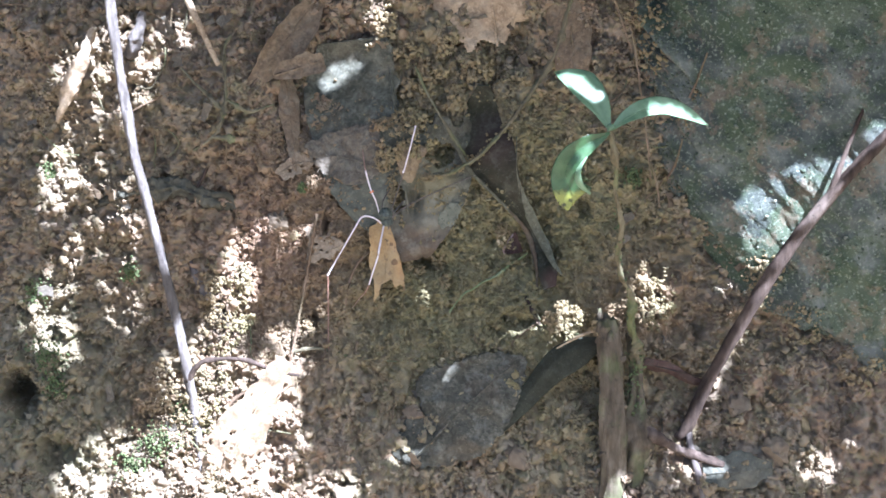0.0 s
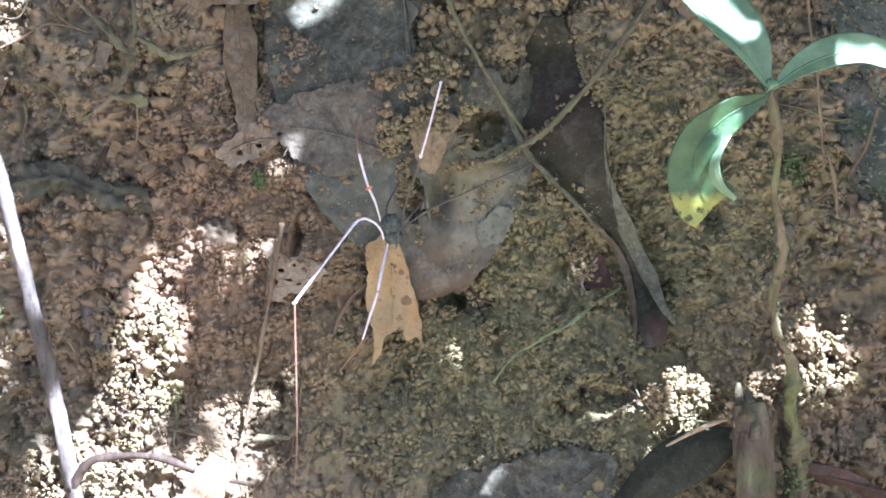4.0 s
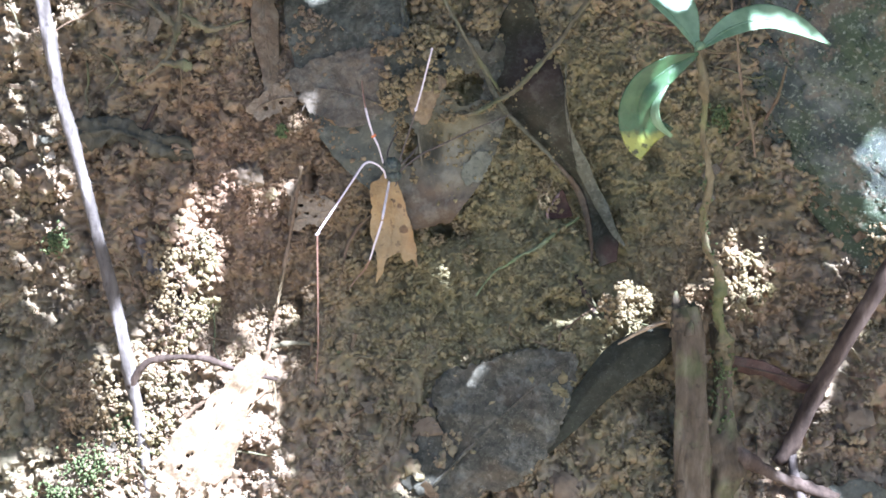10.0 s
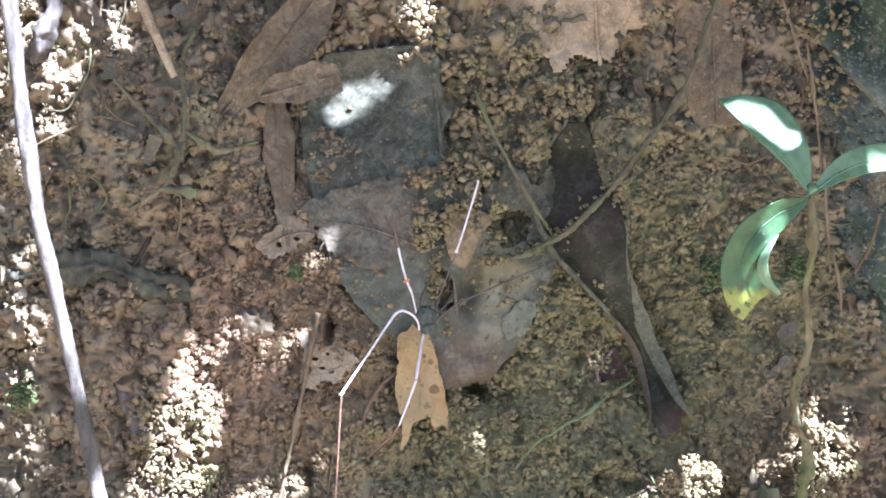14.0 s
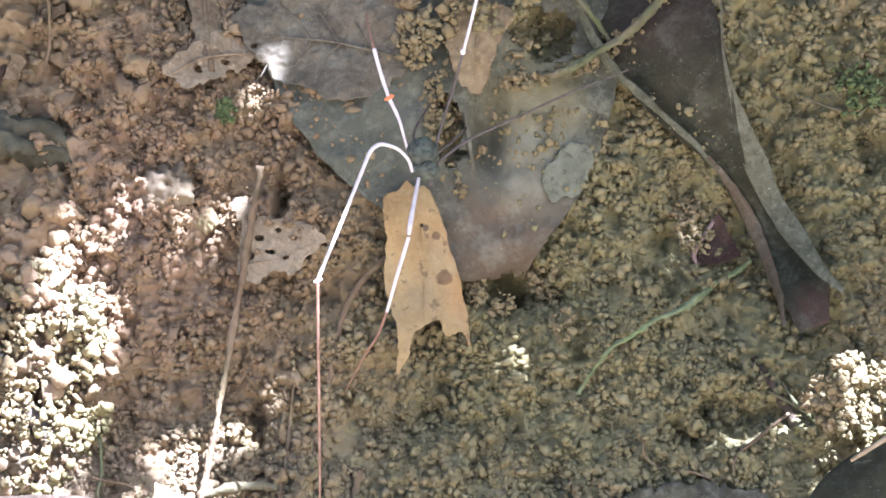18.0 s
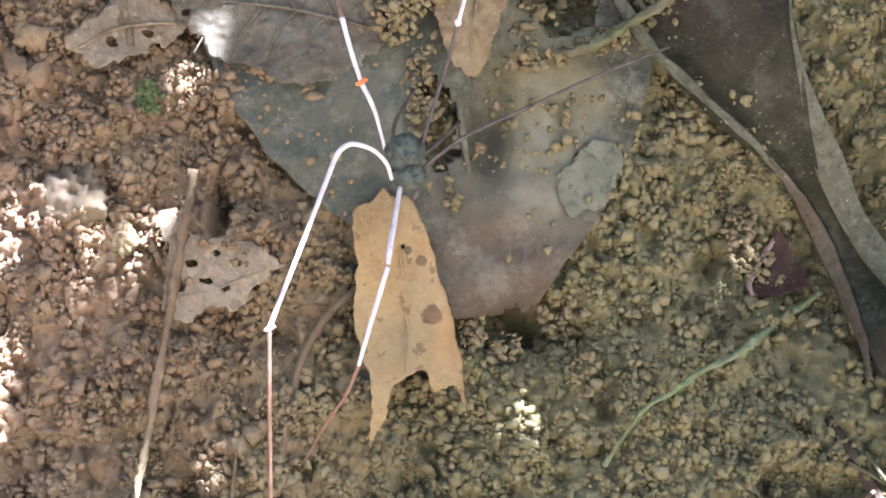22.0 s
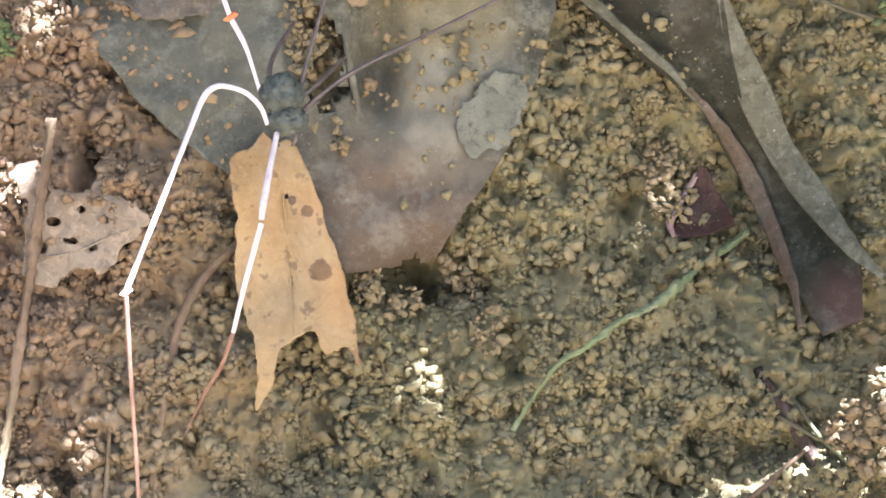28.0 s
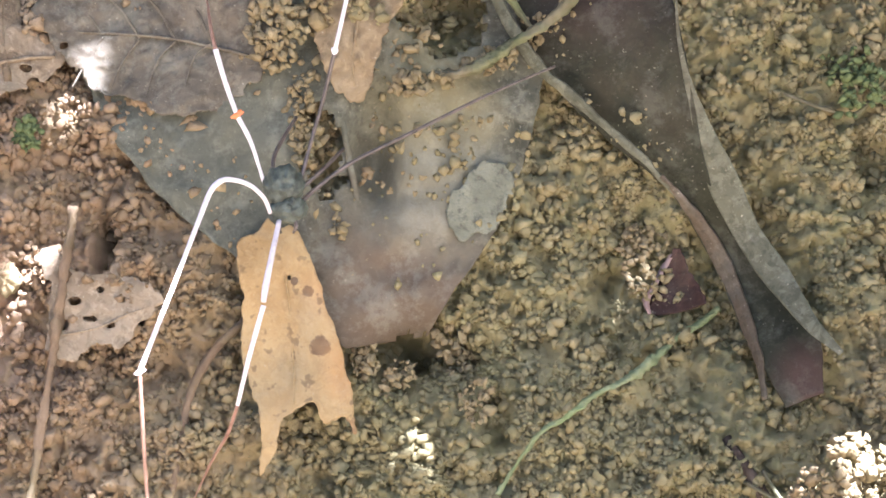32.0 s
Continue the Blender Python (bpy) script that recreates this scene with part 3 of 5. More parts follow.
# green darkened to look shadowed; the yellowing tip is the leaf's own
TORN_LEAF = leaf_material("torn green leaf", (0.022, 0.055, 0.02), (0.042, 0.095, 0.034), (0.08, 0.15, 0.06), 0.2, 0.25, 0.0, 0.2, 0.15, tip=(-0.034, -0.022, (0.27, 0.29, 0.055)))
FOLIAGE = leaf_material("foliage", (0.04, 0.08, 0.018), (0.07, 0.12, 0.035), (0.1, 0.16, 0.045), 0.1, 0.4, 0.0, 0.0, 0.2)
TWIG = bark_material("twig bark", (0.055, 0.045, 0.04), (0.14, 0.12, 0.105), (0.3, 0.27, 0.24))
DARK_TWIG = bark_material("dark twig bark", (0.025, 0.019, 0.015), (0.078, 0.058, 0.045), (0.2, 0.162, 0.132))
PALE_TWIG = bark_material("pale twig bark", (0.045, 0.04, 0.034), (0.14, 0.125, 0.11), (0.32, 0.295, 0.265))
BROWN_TWIG = bark_material("brown twig bark", (0.1, 0.07, 0.045), (0.2, 0.145, 0.095), (0.32, 0.24, 0.16), 0.15)
GREY_ROOT = bark_material("grey root bark", (0.045, 0.043, 0.031), (0.09, 0.086, 0.063), (0.155, 0.148, 0.112))
ROOT = bark_material("root bark", (0.085, 0.076, 0.047), (0.155, 0.138, 0.088), (0.25, 0.225, 0.15), 0.3)
GREEN_ROOT = bark_material("green root", (0.12, 0.15, 0.07), (0.2, 0.23, 0.12), (0.32, 0.34, 0.2), 0.6)
STUB = bark_material("stub bark", (0.05, 0.04, 0.027), (0.115, 0.094, 0.065), (0.2, 0.17, 0.125), 0.25, 1.6)
STEM = bark_material("seedling stem", (0.075, 0.062, 0.036), (0.15, 0.13, 0.078), (0.26, 0.235, 0.15), 0.35)
STONE = plain("pebble", (0.12, 0.092, 0.06), (0.2, 0.158, 0.104), 0.9, 160, 0.8)
n = Nodes("lichen crust", 0.85)
n.colour(n.mix(n.ramp(n.noise(420, 5, 0.75), grey(0.5, 0.64)), n.ramp(n.noise(160, 4), [(0.4, (0.135, 0.14, 0.1)), (0.6, (0.2, 0.205, 0.15))]), (0.08, 0.082, 0.06)))
n.bump(n.noise(700, 5, 0.7), 0.9, 0.0006)
LICHEN = n.mat
MOSS = plain("moss", (0.055, 0.075, 0.024), (0.13, 0.165, 0.06), 0.8, 500, 0.8)
BODY = plain("harvestman shell", (0.03, 0.036, 0.028), (0.095, 0.11, 0.086), 0.6, 700, 0.8)
# near-white, so that the colour itself carries the sun on the legs
LEG_SUNLIT = plain("sunlit leg", (0.6, 0.54, 0.56), (0.78, 0.72, 0.74), 0.22, 500, 0.1)
LEG_RED = plain("red leg", (0.22, 0.12, 0.085), (0.33, 0.2, 0.145), 0.3, 500, 0.1)
KNEE = plain("orange knee", (0.55, 0.14, 0.04), (0.75, 0.24, 0.07), 0.3, 500, 0.1)
LEG_DARK = plain("dark leg", (0.06, 0.05, 0.042), (0.12, 0.095, 0.08), 0.35, 500, 0.1)


# ---- the bank: one sheet from the forest floor over the slope and on ----
def make_ground():
    far = np.array([0.3, 0.36, 0.45, 0.6, 0.8, 1.1, 1.5, 2.2, 3.5, 6, 10, 18, 35, 80])
    us = np.concatenate([-far[::-1], np.linspace(-0.262, -0.081, 235), np.linspace(-0.08, 0.118, 410), np.linspace(0.119, 0.262, 185), far])
    vs = np.concatenate([-np.concatenate([np.linspace(0.19, 0.6, 30), np.linspace(0.64, 1.2, 25), [1.6, 2.2, 3.5, 6, 10, 18, 35, 80]])[::-1],
                         np.linspace(-0.185, -0.073, 145), np.linspace(-0.072, 0.056, 268), np.linspace(0.057, 0.15, 120),
                         np.linspace(0.16, 0.6, 30), np.linspace(0.65, 1.5, 25), [1.9, 2.6, 4, 7, 12, 20, 40, 80]])
    steep = radians(72)
    turn = steep * np.clip((vs + 1.0) / 0.35, 0, 1) * np.clip((1.25 - vs) / 0.4, 0, 1)
    mid = (turn[1:] + turn[:-1]) / 2
    y = np.concatenate([[0], np.cumsum(np.cos(mid) * np.diff(vs))])
    z = np.concatenate([[0], np.cumsum(np.sin(mid) * np.diff(vs))])
    i0 = int(np.argmin(abs(vs)))
    y -= y[i0] + math.cos(steep) * (0 - vs[i0])
    z -= z[i0] + math.sin(steep) * (0 - vs[i0]) - 0.9
    U, V = np.meshgrid(us, vs)
    um, vm = U / MM, V / MM
    calm = np.clip(1 - (np.abs(V) - 0.5) / 0.5, 0, 1)
    w = (relief(um, np.clip(vm, -260, 400)) * calm + crumble(um, vm)) * MM
    nx, ny = 0 * U, -np.sin(turn)[:, None] + 0 * U
    nz = np.cos(turn)[:, None] + 0 * U
    P = np.stack([U + nx * w, y[:, None] + ny * w, z[:, None] + nz * w], -1).reshape(-1, 3)
    k = (np.arange(len(vs) - 1)[:, None] * len(us) + np.arange(len(us) - 1)).ravel()
    me = mesh_from("ground", P, np.stack([k, k + 1, k + len(us) + 1, k + len(us)], -1))
    solid("ground", me, SOIL, Matrix.Identity(4), "steep crumbly ochre soil bank with hollows and pits", "ground", kind="structure")


def ground_w(u, v):
    u, v = np.asarray(u, float), np.asarray(v, float)
    return relief(u, v) + crumble(u, v)


make_ground()


def make_crumbs():
    rng = np.random.default_rng(4)

    def scatter(n, u0, u1, v0, v1, lo, hi, level, seed, name, full=0.5, power=1.7, knot=0, spread=1.0, smooth=False):
        if knot:
            # crumbs stick together in small popcorn-like knots with dark gaps between them
            m = n // knot
            cu, cv = np.repeat(rng.uniform(u0, u1, m), knot), np.repeat(rng.uniform(v0, v1, m), knot)
            grow = np.repeat(rng.uniform(0.6, 1.3, m), knot)
            du, dv = rng.normal(0, spread, (2, m * knot)) * grow
            u, v = cu + du, cv + dv
            dens = full + 0.62 * fbm(cu / 6, cv / 6, 71, 4, 0.65)
            ok = np.repeat(rng.uniform(0, 1, m), knot) < np.clip(dens, 0.22, 1)
            dome = 1.2 * spread * grow * np.exp(-(du ** 2 + dv ** 2) / (1.5 * (spread * grow) ** 2)) * rng.uniform(0.5, 1, m * knot)
        else:
            u, v = rng.uniform(u0, u1, n), rng.uniform(v0, v1, n)
            dens = full + 0.62 * fbm(u / 6, v / 6, 71, 4, 0.65)
            ok = rng.uniform(0, 1, n) < np.clip(dens, 0.06, 1)
            dome = 0 * u
        if hi > 3:
            ok &= (u < -62) | (u > 120) | (v < -74) | (v > 58)
        u, v, dens, dome = u[ok], v[ok], dens[ok], dome[ok]
        size = lo * (hi / lo) ** (rng.uniform(0, 1, len(u)) ** power)
        sunk = 0.25 if smooth else 0.0
        w = ground_w(u, v) + size * (rng.uniform(-0.55, 0.1, len(u)) - sunk) + (0.7 if smooth else 1.0) * dome + np.clip(dens - full + 0.1, 0, 1) * 1.2
        me = lumps(np.stack([u, v, w], 1), size, level, seed, 0.85, 0.62, smooth, 1 if smooth else 3)
        solid(name, me, CRUMB, label="loose ochre and olive soil crumbs on the bank", category="soil crumbs", kind="stuff")

    scatter(4000, -78, 118, -72, 56, 0.22, 0.45, 1, 1, "soil_crumbs", 0.8, smooth=True)
    scatter(48000, -78, 118, -72, 56, 0.34, 0.8, 1, 2, "soil_crumbs", 0.66, 1.1, 14, 0.85, True)
    scatter(62000, -198, 230, -148, 114, 0.6, 1.5, 1, 3, "soil_crumbs", 0.75, 1.2, 9, 1.5)
    scatter(2400, -198, 230, -148, 114, 1.5, 3.2, 2, 4, "soil_crumbs", 0.5, 1.5, 3, 2.4)


make_crumbs()


def make_boulder():
    v0, f = ico(7)
    d = 1 + 0.10 * fbm(v0[:, 0] * 3 + 3, v0[:, 1] * 3 + v0[:, 2] * 2, 61, 5) + 0.02 * fbm(v0[:, 0] * 24, v0[:, 1] * 24 + v0[:, 2] * 18, 65, 4)
    v = np.sign(v0) * np.abs(v0) ** np.array([0.85, 0.85, 0.5]) * d[:, None] * np.array([103, 154, 46])
    n = Nodes("mossy rock", 0.85)
    c = n.ramp(n.noise(40, 5), [(0.4, (0.036, 0.046, 0.039)), (0.5, (0.078, 0.09, 0.075)), (0.6, (0.16, 0.17, 0.145))])
    c = n.mix(n.ramp(n.noise(24, 6, 0.75, dist=0.6), grey(0.46, 0.56)), c, n.mix(0.75, c, (0.055, 0.08, 0.035)))
    c = n.mix(n.ramp(n.noise(60, 5, 0.7), grey(0.54, 0.6)), c, n.mix(0.5, c, (0.2, 0.15, 0.1)))
    c = n.mix(n.ramp(n.noise(600, 3), grey(0.55, 0.72)), c, (0.24, 0.27, 0.2))
    n.colour(c)
    n.bump(n.noise(380, 5, 0.7), 0.9, 0.0012)
    ob = thing("boulder", "grey-green mossy rock set in the soil bank", "rock", place(245, 54, -31, 0, 0, 38))
    part("stone", mesh_from("boulder", v * MM, f), n.mat, ob)
    rng = np.random.default_rng(31)
    front = v[v[:, 2] > 4]
    pick = front[rng.integers(0, len(front), 9000)]
    pick = pick[fbm(pick[:, 0] / 14, pick[:, 1] / 14, 66, 3) > -0.25]
    g = Nodes("moss and lichen grains", 0.85)
    g.colour(g.ramp(g.island(), [(0.0, (0.045, 0.06, 0.036)), (0.5, (0.075, 0.092, 0.058)), (0.85, (0.12, 0.135, 0.092)), (1.0, (0.2, 0.21, 0.16))]))
    me = lumps(pick + rng.normal(0, 0.5, pick.shape), rng.uniform(0.45, 1.0, len(pick)), 1, 33)
    tagged(part("moss_cover", me, g.mat, ob, "fine moss and lichen grains on the rock"), kind="stuff")


make_boulder()


# ---- leaves on the bank ----
def dead_leaf(label, material, m, me, rib=None, rib_mat=None, name="dead_leaf", category="leaf"):
    ob = thing(name, label, category, m)
    b = part("blade", me, material, ob)
    if rib is not None:
        part("midrib", rib, rib_mat or material, ob)
    return ob


PALE_EDGE = leaf_material("pale pink leaf edge", (0.2, 0.13, 0.11), (0.32, 0.23, 0.21), (0.45, 0.36, 0.34), 0.1, 0.4)
BROWN_TAIL = leaf_material("dark russet leaf", (0.026, 0.018, 0.013), (0.042, 0.028, 0.02), (0.07, 0.05, 0.037), 0.2, 0.7, 0.05, speck=0.4)
RIM_LEAF = leaf_material("dull brown leaf margin", (0.052, 0.04, 0.026), (0.082, 0.064, 0.043), (0.115, 0.092, 0.064), 0.25, 0.75, 0.1, speck=0.5)
FOLD_LEAF = leaf_material("pale leaf underside", (0.075, 0.076, 0.05), (0.105, 0.106, 0.072), (0.145, 0.143, 0.102), 0.25, 0.8, 0.15, speck=0.6)


TWIST_LEAF = leaf_material("dark olive leaf", (0.016, 0.0165, 0.0095), (0.027, 0.028, 0.0165), (0.047, 0.048, 0.029), 0.15, 0.75, 0.1, speck=0.4,
                           stains=(((-0.003, 0.006), 0.006, (0.075, 0.042, 0.032), 0.9), ((-0.033, 0.075), 0.014, (0.055, 0.036, 0.03), 0.7)))
SKELETON = leaf_material("skeleton leaf", (0.17, 0.125, 0.08), (0.24, 0.188, 0.125), (0.32, 0.262, 0.185), 0.35, 0.7, 0.1, 0.4, speck=0.6)


def make_big_grey_leaf():
    bend = lambda x, y: -0.0012 * (x + 2) ** 2 + 1.2 * np.abs(np.sin(y / 9 + np.abs(x) / 9)) * 0.4
    keep = lambda x, y: (y > 0.8 + 1.1 * fbm(x / 2.5, 0 * x, 39, 4)) & (fbm(x / 5 + 3, y / 5, 33, 3) < 1.25) & ~((x > 2 + 2.5 * fbm(y / 6, 0 * y, 37, 3)) & (y > 66 + 5 * fbm(x / 6, 0 * x, 38, 3))) & ~(((x - 19.4) / 7.5) ** 2 + ((y - 52) / 6) ** 2 < 1 + 0.5 * fbm(x / 3, y / 3, 41, 3)) & ~((x + 4.2) ** 2 / 12 + (y - 33) ** 2 / 60 < 1 + 0.5 * fbm(x / 1.5, y / 1.5, 34, 3))
    me = blade(114, [5, 17, 30, 38, 42, 44, 45, 43, 34], [6, 21, 30, 36, 39, 36, 28, 18, 3], bend, 90, 150, 0.5, 0.6, 5, keep, crinkle=0.9, lay=(12, -22, -9, 8, 4.5))
    rib = tube([*[(0, y, float(relief(12 - y * 0.139, -22 + y * 0.99)) + 9 + 4.6) for y in (1, 25, 50, 75, 100, 112)]], [0.3, 0.5, 0.7, 0.8, 0.7, 0.5], 60, 8, 0.2, 3)
    dead_leaf("large grey-green dead leaf with whitish film", BIG_LEAF, place(12, -22, -9, 0, 0, 8), me, rib, BIG_LEAF)


def make_scrap():
    me, m = cutout([(-22, 17.3), (-18.4, 16.8), (-14.2, 17.6), (-9.5, 20), (-5, 24), (-4, 34), (-8, 46), (-20, 45.5), (-33.8, 41), (-43, 35.5), (-39.6, 28.6), (-36, 24.6), (-32.3, 20.8), (-28.5, 20.4), (-25.3, 18.8)], 5.8, 0.9, ((-38.4, 29.2, 1.0, 0.8),), crinkle=0.9, step=0.35, seed=15)
    ob = dead_leaf("torn grey-brown leaf piece lying on a grey leaf", DUN_LEAF, m, me)
    up = lambda u, v: (u + 22, v - 17.3, float(relief(u, v) - relief(-22, 17.3)) + 6.1)
    part("midrib", tube([up(u, v) for u, v in ((-39, 31.5), (-30, 31), (-20, 29.5), (-8, 26))], [0.15, 0.25, 0.3, 0.3], 50, 7, 0.2, 2), DUN_LEAF, ob)
    for k, u in enumerate((-32, -26, -20, -14)):
        part("vein", tube([up(u, 30.6 - 0.12 * (u + 32)), up(u - 3, 26), up(u - 5, 22 - k)], [0.25, 0.2, 0.1], 24, 6, 0.1, k), DUN_LEAF, ob)
        part("vein", tube([up(u, 30.8 - 0.12 * (u + 32)), up(u - 3, 35), up(u - 7, 39)], [0.25, 0.2, 0.1], 24, 6, 0.1, k + 9), DUN_LEAF, ob)


def make_yellow_leaf():
    outline = [(-8.3, -42.8), (-5.4, -37.5), (-4.4, -33.7), (-2.5, -32.2), (0.7, -30.9), (1.8, -33.4), (3.0, -34.4), (5.6, -32.9), (7.3, -36.2), (7.2, -31), (5.9, -24.3), (4.3, -18.7), (1.4, -8.6), (-1.6, -2.0), (-4.1, -2.2), (-5.9, -0.5), (-7.5, -2.8), (-10.3, -4.1), (-10.5, -9.1), (-10.2, -16.4), (-10.9, -22.7), (-8.4, -31.1), (-7.8, -36.1)]
    bend = lambda x, y: 0.9 * np.sin(x * 0.35 + 0.4) + 0.0012 * (y + 12) ** 2 - 0.05 * np.clip(x, 0, 9) ** 2 * 0.3
    me, m = cutout(outline, 7.0, 0.28, ((-2.6, -10.4, 0.3, 0.45),), bend, 0.3, 0.3, 0.3, 25)
    o = np.array([-8.3, -42.8])
    z = lambda x, y: float(relief(x, y) - relief(*o)) + 7.2 + float(bend(x, y))
    rib = tube([(x - o[0], y - o[1], z(x, y)) for x, y in ((-4.2, -2), (-3, -12), (-2.6, -20), (-2.4, -31))], [0.22, 0.2, 0.16, 0.1], 40, 6)
    dead_leaf("ochre-yellow half-eaten dead leaf with a brown-edged hole", YELLOW_LEAF, m, me, rib, YELLOW_LEAF)


def laid(points, lift):
    """Points u, v set out from the soil's smooth relief by lift."""
    return [np.array([u, v, float(relief(u, v)) + lift]) for u, v in points]


def make_twisted_leaf():
    o = np.array([84.0, -36.0, float(relief(84, -36)) + 3])
    ob = thing("dead_leaf", "dark twisted dead leaf with a pale folded edge", "leaf", place(*o))
    mid = [p - o for p in laid([(45, 67), (45.5, 52), (49, 33), (57, 14.5), (63.5, 3), (69, -6), (73.2, -15), (77.6, -23.5), (80.5, -33)], 6.0)]
    across = [(1, 0.1, 0.1), (1, 0.1, 0.2), (1, 0.4, 0.3), (0.9, 0.5, 0.7), (0.9, 0.4, 1.0), (0.9, 0.4, 0.9), (0.9, 0.5, 0.3), (0.9, 0.5, 0.0), (0.8, 0.4, 0.0)]
    part("blade", ribbon(mid, across, [3, 10, 12.5, 8.5, 3.6, 2.6, 2.8, 5.0, 3.6], [3, 9, 12.5, 8.5, 4.6, 3.6, 4.0, 6.2, 2.6], 130, 34, 0.5, 0.05, 0.5, 35), TWIST_LEAF, ob)
    fold = [p - o for p in laid([(61.6, 42), (62.8, 22.2), (65.7, 11.1), (69.2, 3.1), (73.2, -5), (77.4, -12.4), (81.5, -20.8), (85.5, -26.1)], 10.0)]
    part("folded_edge", ribbon(fold, [(1, 0.5, 0.2)] * 8, [0.2, 0.5, 1.5, 2.6, 2.1, 2.2, 1.3, 0.4], [0.3, 0.5, 1.6, 2.7, 2.1, 2.1, 1.3, 0.4], 100, 16, 0.5, 0.12, 0.25, 45), FOLD_LEAF, ob, "pale grey underside folded over")
    rim = [p - o for p in laid([(31, 40), (37.5, 26.2), (43.8, 19.3), (51, 12.5), (57.2, 6.1), (61.9, 1.4)], 7.0)]
    part("rolled_rim", ribbon(rim, [(0.8, 0.6, 0.6)] * 6, [0.9, 1.1, 0.9, 0.6, 0.45, 0.3], [0.9, 1.0, 0.9, 0.6, 0.45, 0.3], 90, 10, 0.5, 0.3, 0.3, 46), FOLD_LEAF, ob, "pale grey-green rolled leaf margin")
    rim = [p - o for p in laid([(59, 4.4), (62.4, 0.8), (66.9, -4.4), (70.3, -11.2), (72.2, -19.1), (73.4, -26.8), (73.2, -33)], 7.2)]
    part("rolled_rim", ribbon(rim, [(0.8, 0.5, 0.5)] * 7, [0.3, 0.7, 1.5, 1.9, 1.5, 0.8, 0.3], [0.3, 0.5, 0.8, 0.9, 0.8, 0.5, 0.3], 90, 12, 0.5, 0.3, 0.3, 47), RIM_LEAF, ob, "brown rolled leaf margin")


def make_black_leaf():
    o = np.array([104.0, -58.0, 12.0])
    ob = thing("dead_leaf", "blackish sinuous curled dead leaf", "leaf", place(*o))
    mid = [np.array(p) - o for p in ((106, -58, 10), (95, -61, 12), (83, -68, 11), (73, -80, 10), (64, -93, 11), (55, -105, 13))]
    part("blade", ribbon(mid, [(0.2, -1, 0.5)] * 3 + [(0.6, -0.8, 0.5)] * 3, [2, 6, 7, 5.5, 4, 1], [3, 8, 9, 7, 4, 1], 80, 20, 0.5, 0.25, 0.4, 36), DARK_LEAF, ob)
    # light on the margin, drawn as a tan strip along the dark blade
    part("pale_margin", tube([p + np.array([0, 6.4, 2.2]) for p in mid[:3]], [0.5, 0.9, 0.4], 30, 7, 0.2, 4), TAN_LEAF, ob, "leaf margin coloured pale to look lit")


def make_leaf_simple(label, mat, spot, length, left, right, curl=0.0, arch=0.0, seed=1, edge=0.6, keep=None, rib=True, crinkle=0.7, nx=36, ny=60, thick=0.45, lift=4.0):
    u, v, w, rx, ry, rz = spot
    flat = abs(rx) + abs(ry) < 1
    m = place(*spot)
    bend = lambda x, y: curl * x ** 2 + arch * (y - length / 2) ** 2
    me = blade(length, left, right, bend, nx, ny, thick, edge, seed, keep, crinkle=crinkle, lay=(u, v, w, rz, lift) if flat else None)
    r = None
    c, q = math.cos(radians(rz)), math.sin(radians(rz))
    base = (lambda y: float(relief(u - y * q, v + y * c)) - w + lift) if flat else (lambda y: 0.0)
    if rib:
        ys = np.linspace(1, length - 1, 6)
        r = tube([(0, y, base(y) + arch * (y - length / 2) ** 2 + 0.35) for y in ys], [0.7, 0.5, 0.25], 30, 6, 0.1)
    return dead_leaf(label, mat, m, me, r)


make_big_grey_leaf()
make_scrap()
make_yellow_leaf()
make_twisted_leaf()
make_black_leaf()
me, m = cutout([(4.1, -115.6), (8, -102), (16, -92), (14, -82), (22, -74), (40, -67.5), (58, -66), (69, -70), (66, -86), (60, -99), (49, -112), (36, -118), (22, -121)], 5.5, 1.3, (), lambda x, y: -0.002 * (x - 38 + 0.4 * (y + 94)) ** 2, 1.2, 0.5, 0.7, 51)
ob = dead_leaf("grey mould-covered dead leaf half buried in soil", MOULD_LEAF, m, me)
part("midrib", tube([(u - 4.1, v + 115.6, float(relief(u, v) - relief(4.1, -115.6)) + 5.9) for u, v in ((14, -116), (30, -100), (46, -84), (62, -71))], [0.8, 0.7, 0.5, 0.3], 40, 7, 0.2, 3), MOULD_LEAF, ob)
make_leaf_simple("bleached tan dead leaf lit by the sun", TAN_LEAF, (-92, -143, 16, 8, 10, -28), 88, [8, 14, 15, 13, 9, 6, 4], [9, 14, 15, 12, 9, 6, 5], -0.022, 0.0, 53, 1.0,
                 keep=lambda x, y: fbm(x / 5, y / 7, 88, 3) < 0.92)
make_leaf_simple("pale beige dead leaf with a torn edge", TAN_LEAF, (52, 85, 2, 0, 0, 8), 50, [26, 30, 31, 30, 28], [20, 27, 30, 28, 26], -0.006, 0.004, 54, 1.6,
                 keep=lambda x, y: y > 6 + 7 * fbm(x / 12, 0 * x, 19, 3))
make_leaf_simple("flat reddish-brown dead leaf", BROWN_LEAF, (91, 68, -5, 0, 0, 6), 50, [7, 10, 12, 12, 10], [6, 9, 10, 10, 9], -0.01, 0.0, 55, 0.6)
make_leaf_simple("narrow brown dead leaf hanging down the bank", BROWN_LEAF, (-47, 22, -8, 0, 0, 8), 50, [1, 2.5, 4, 5, 4.5, 2], [1, 3, 4, 5, 5, 3], -0.05, 0.0, 56, 0.5)
make_leaf_simple("curled reddish-brown dead leaf", BROWN_LEAF, (-72, 60, 2, -8, 20, -38), 66, [1, 5, 8, 9, 8, 6, 3], [1, 5, 8, 10, 9, 7, 3], 0.05, -0.003, 57, 0.6)
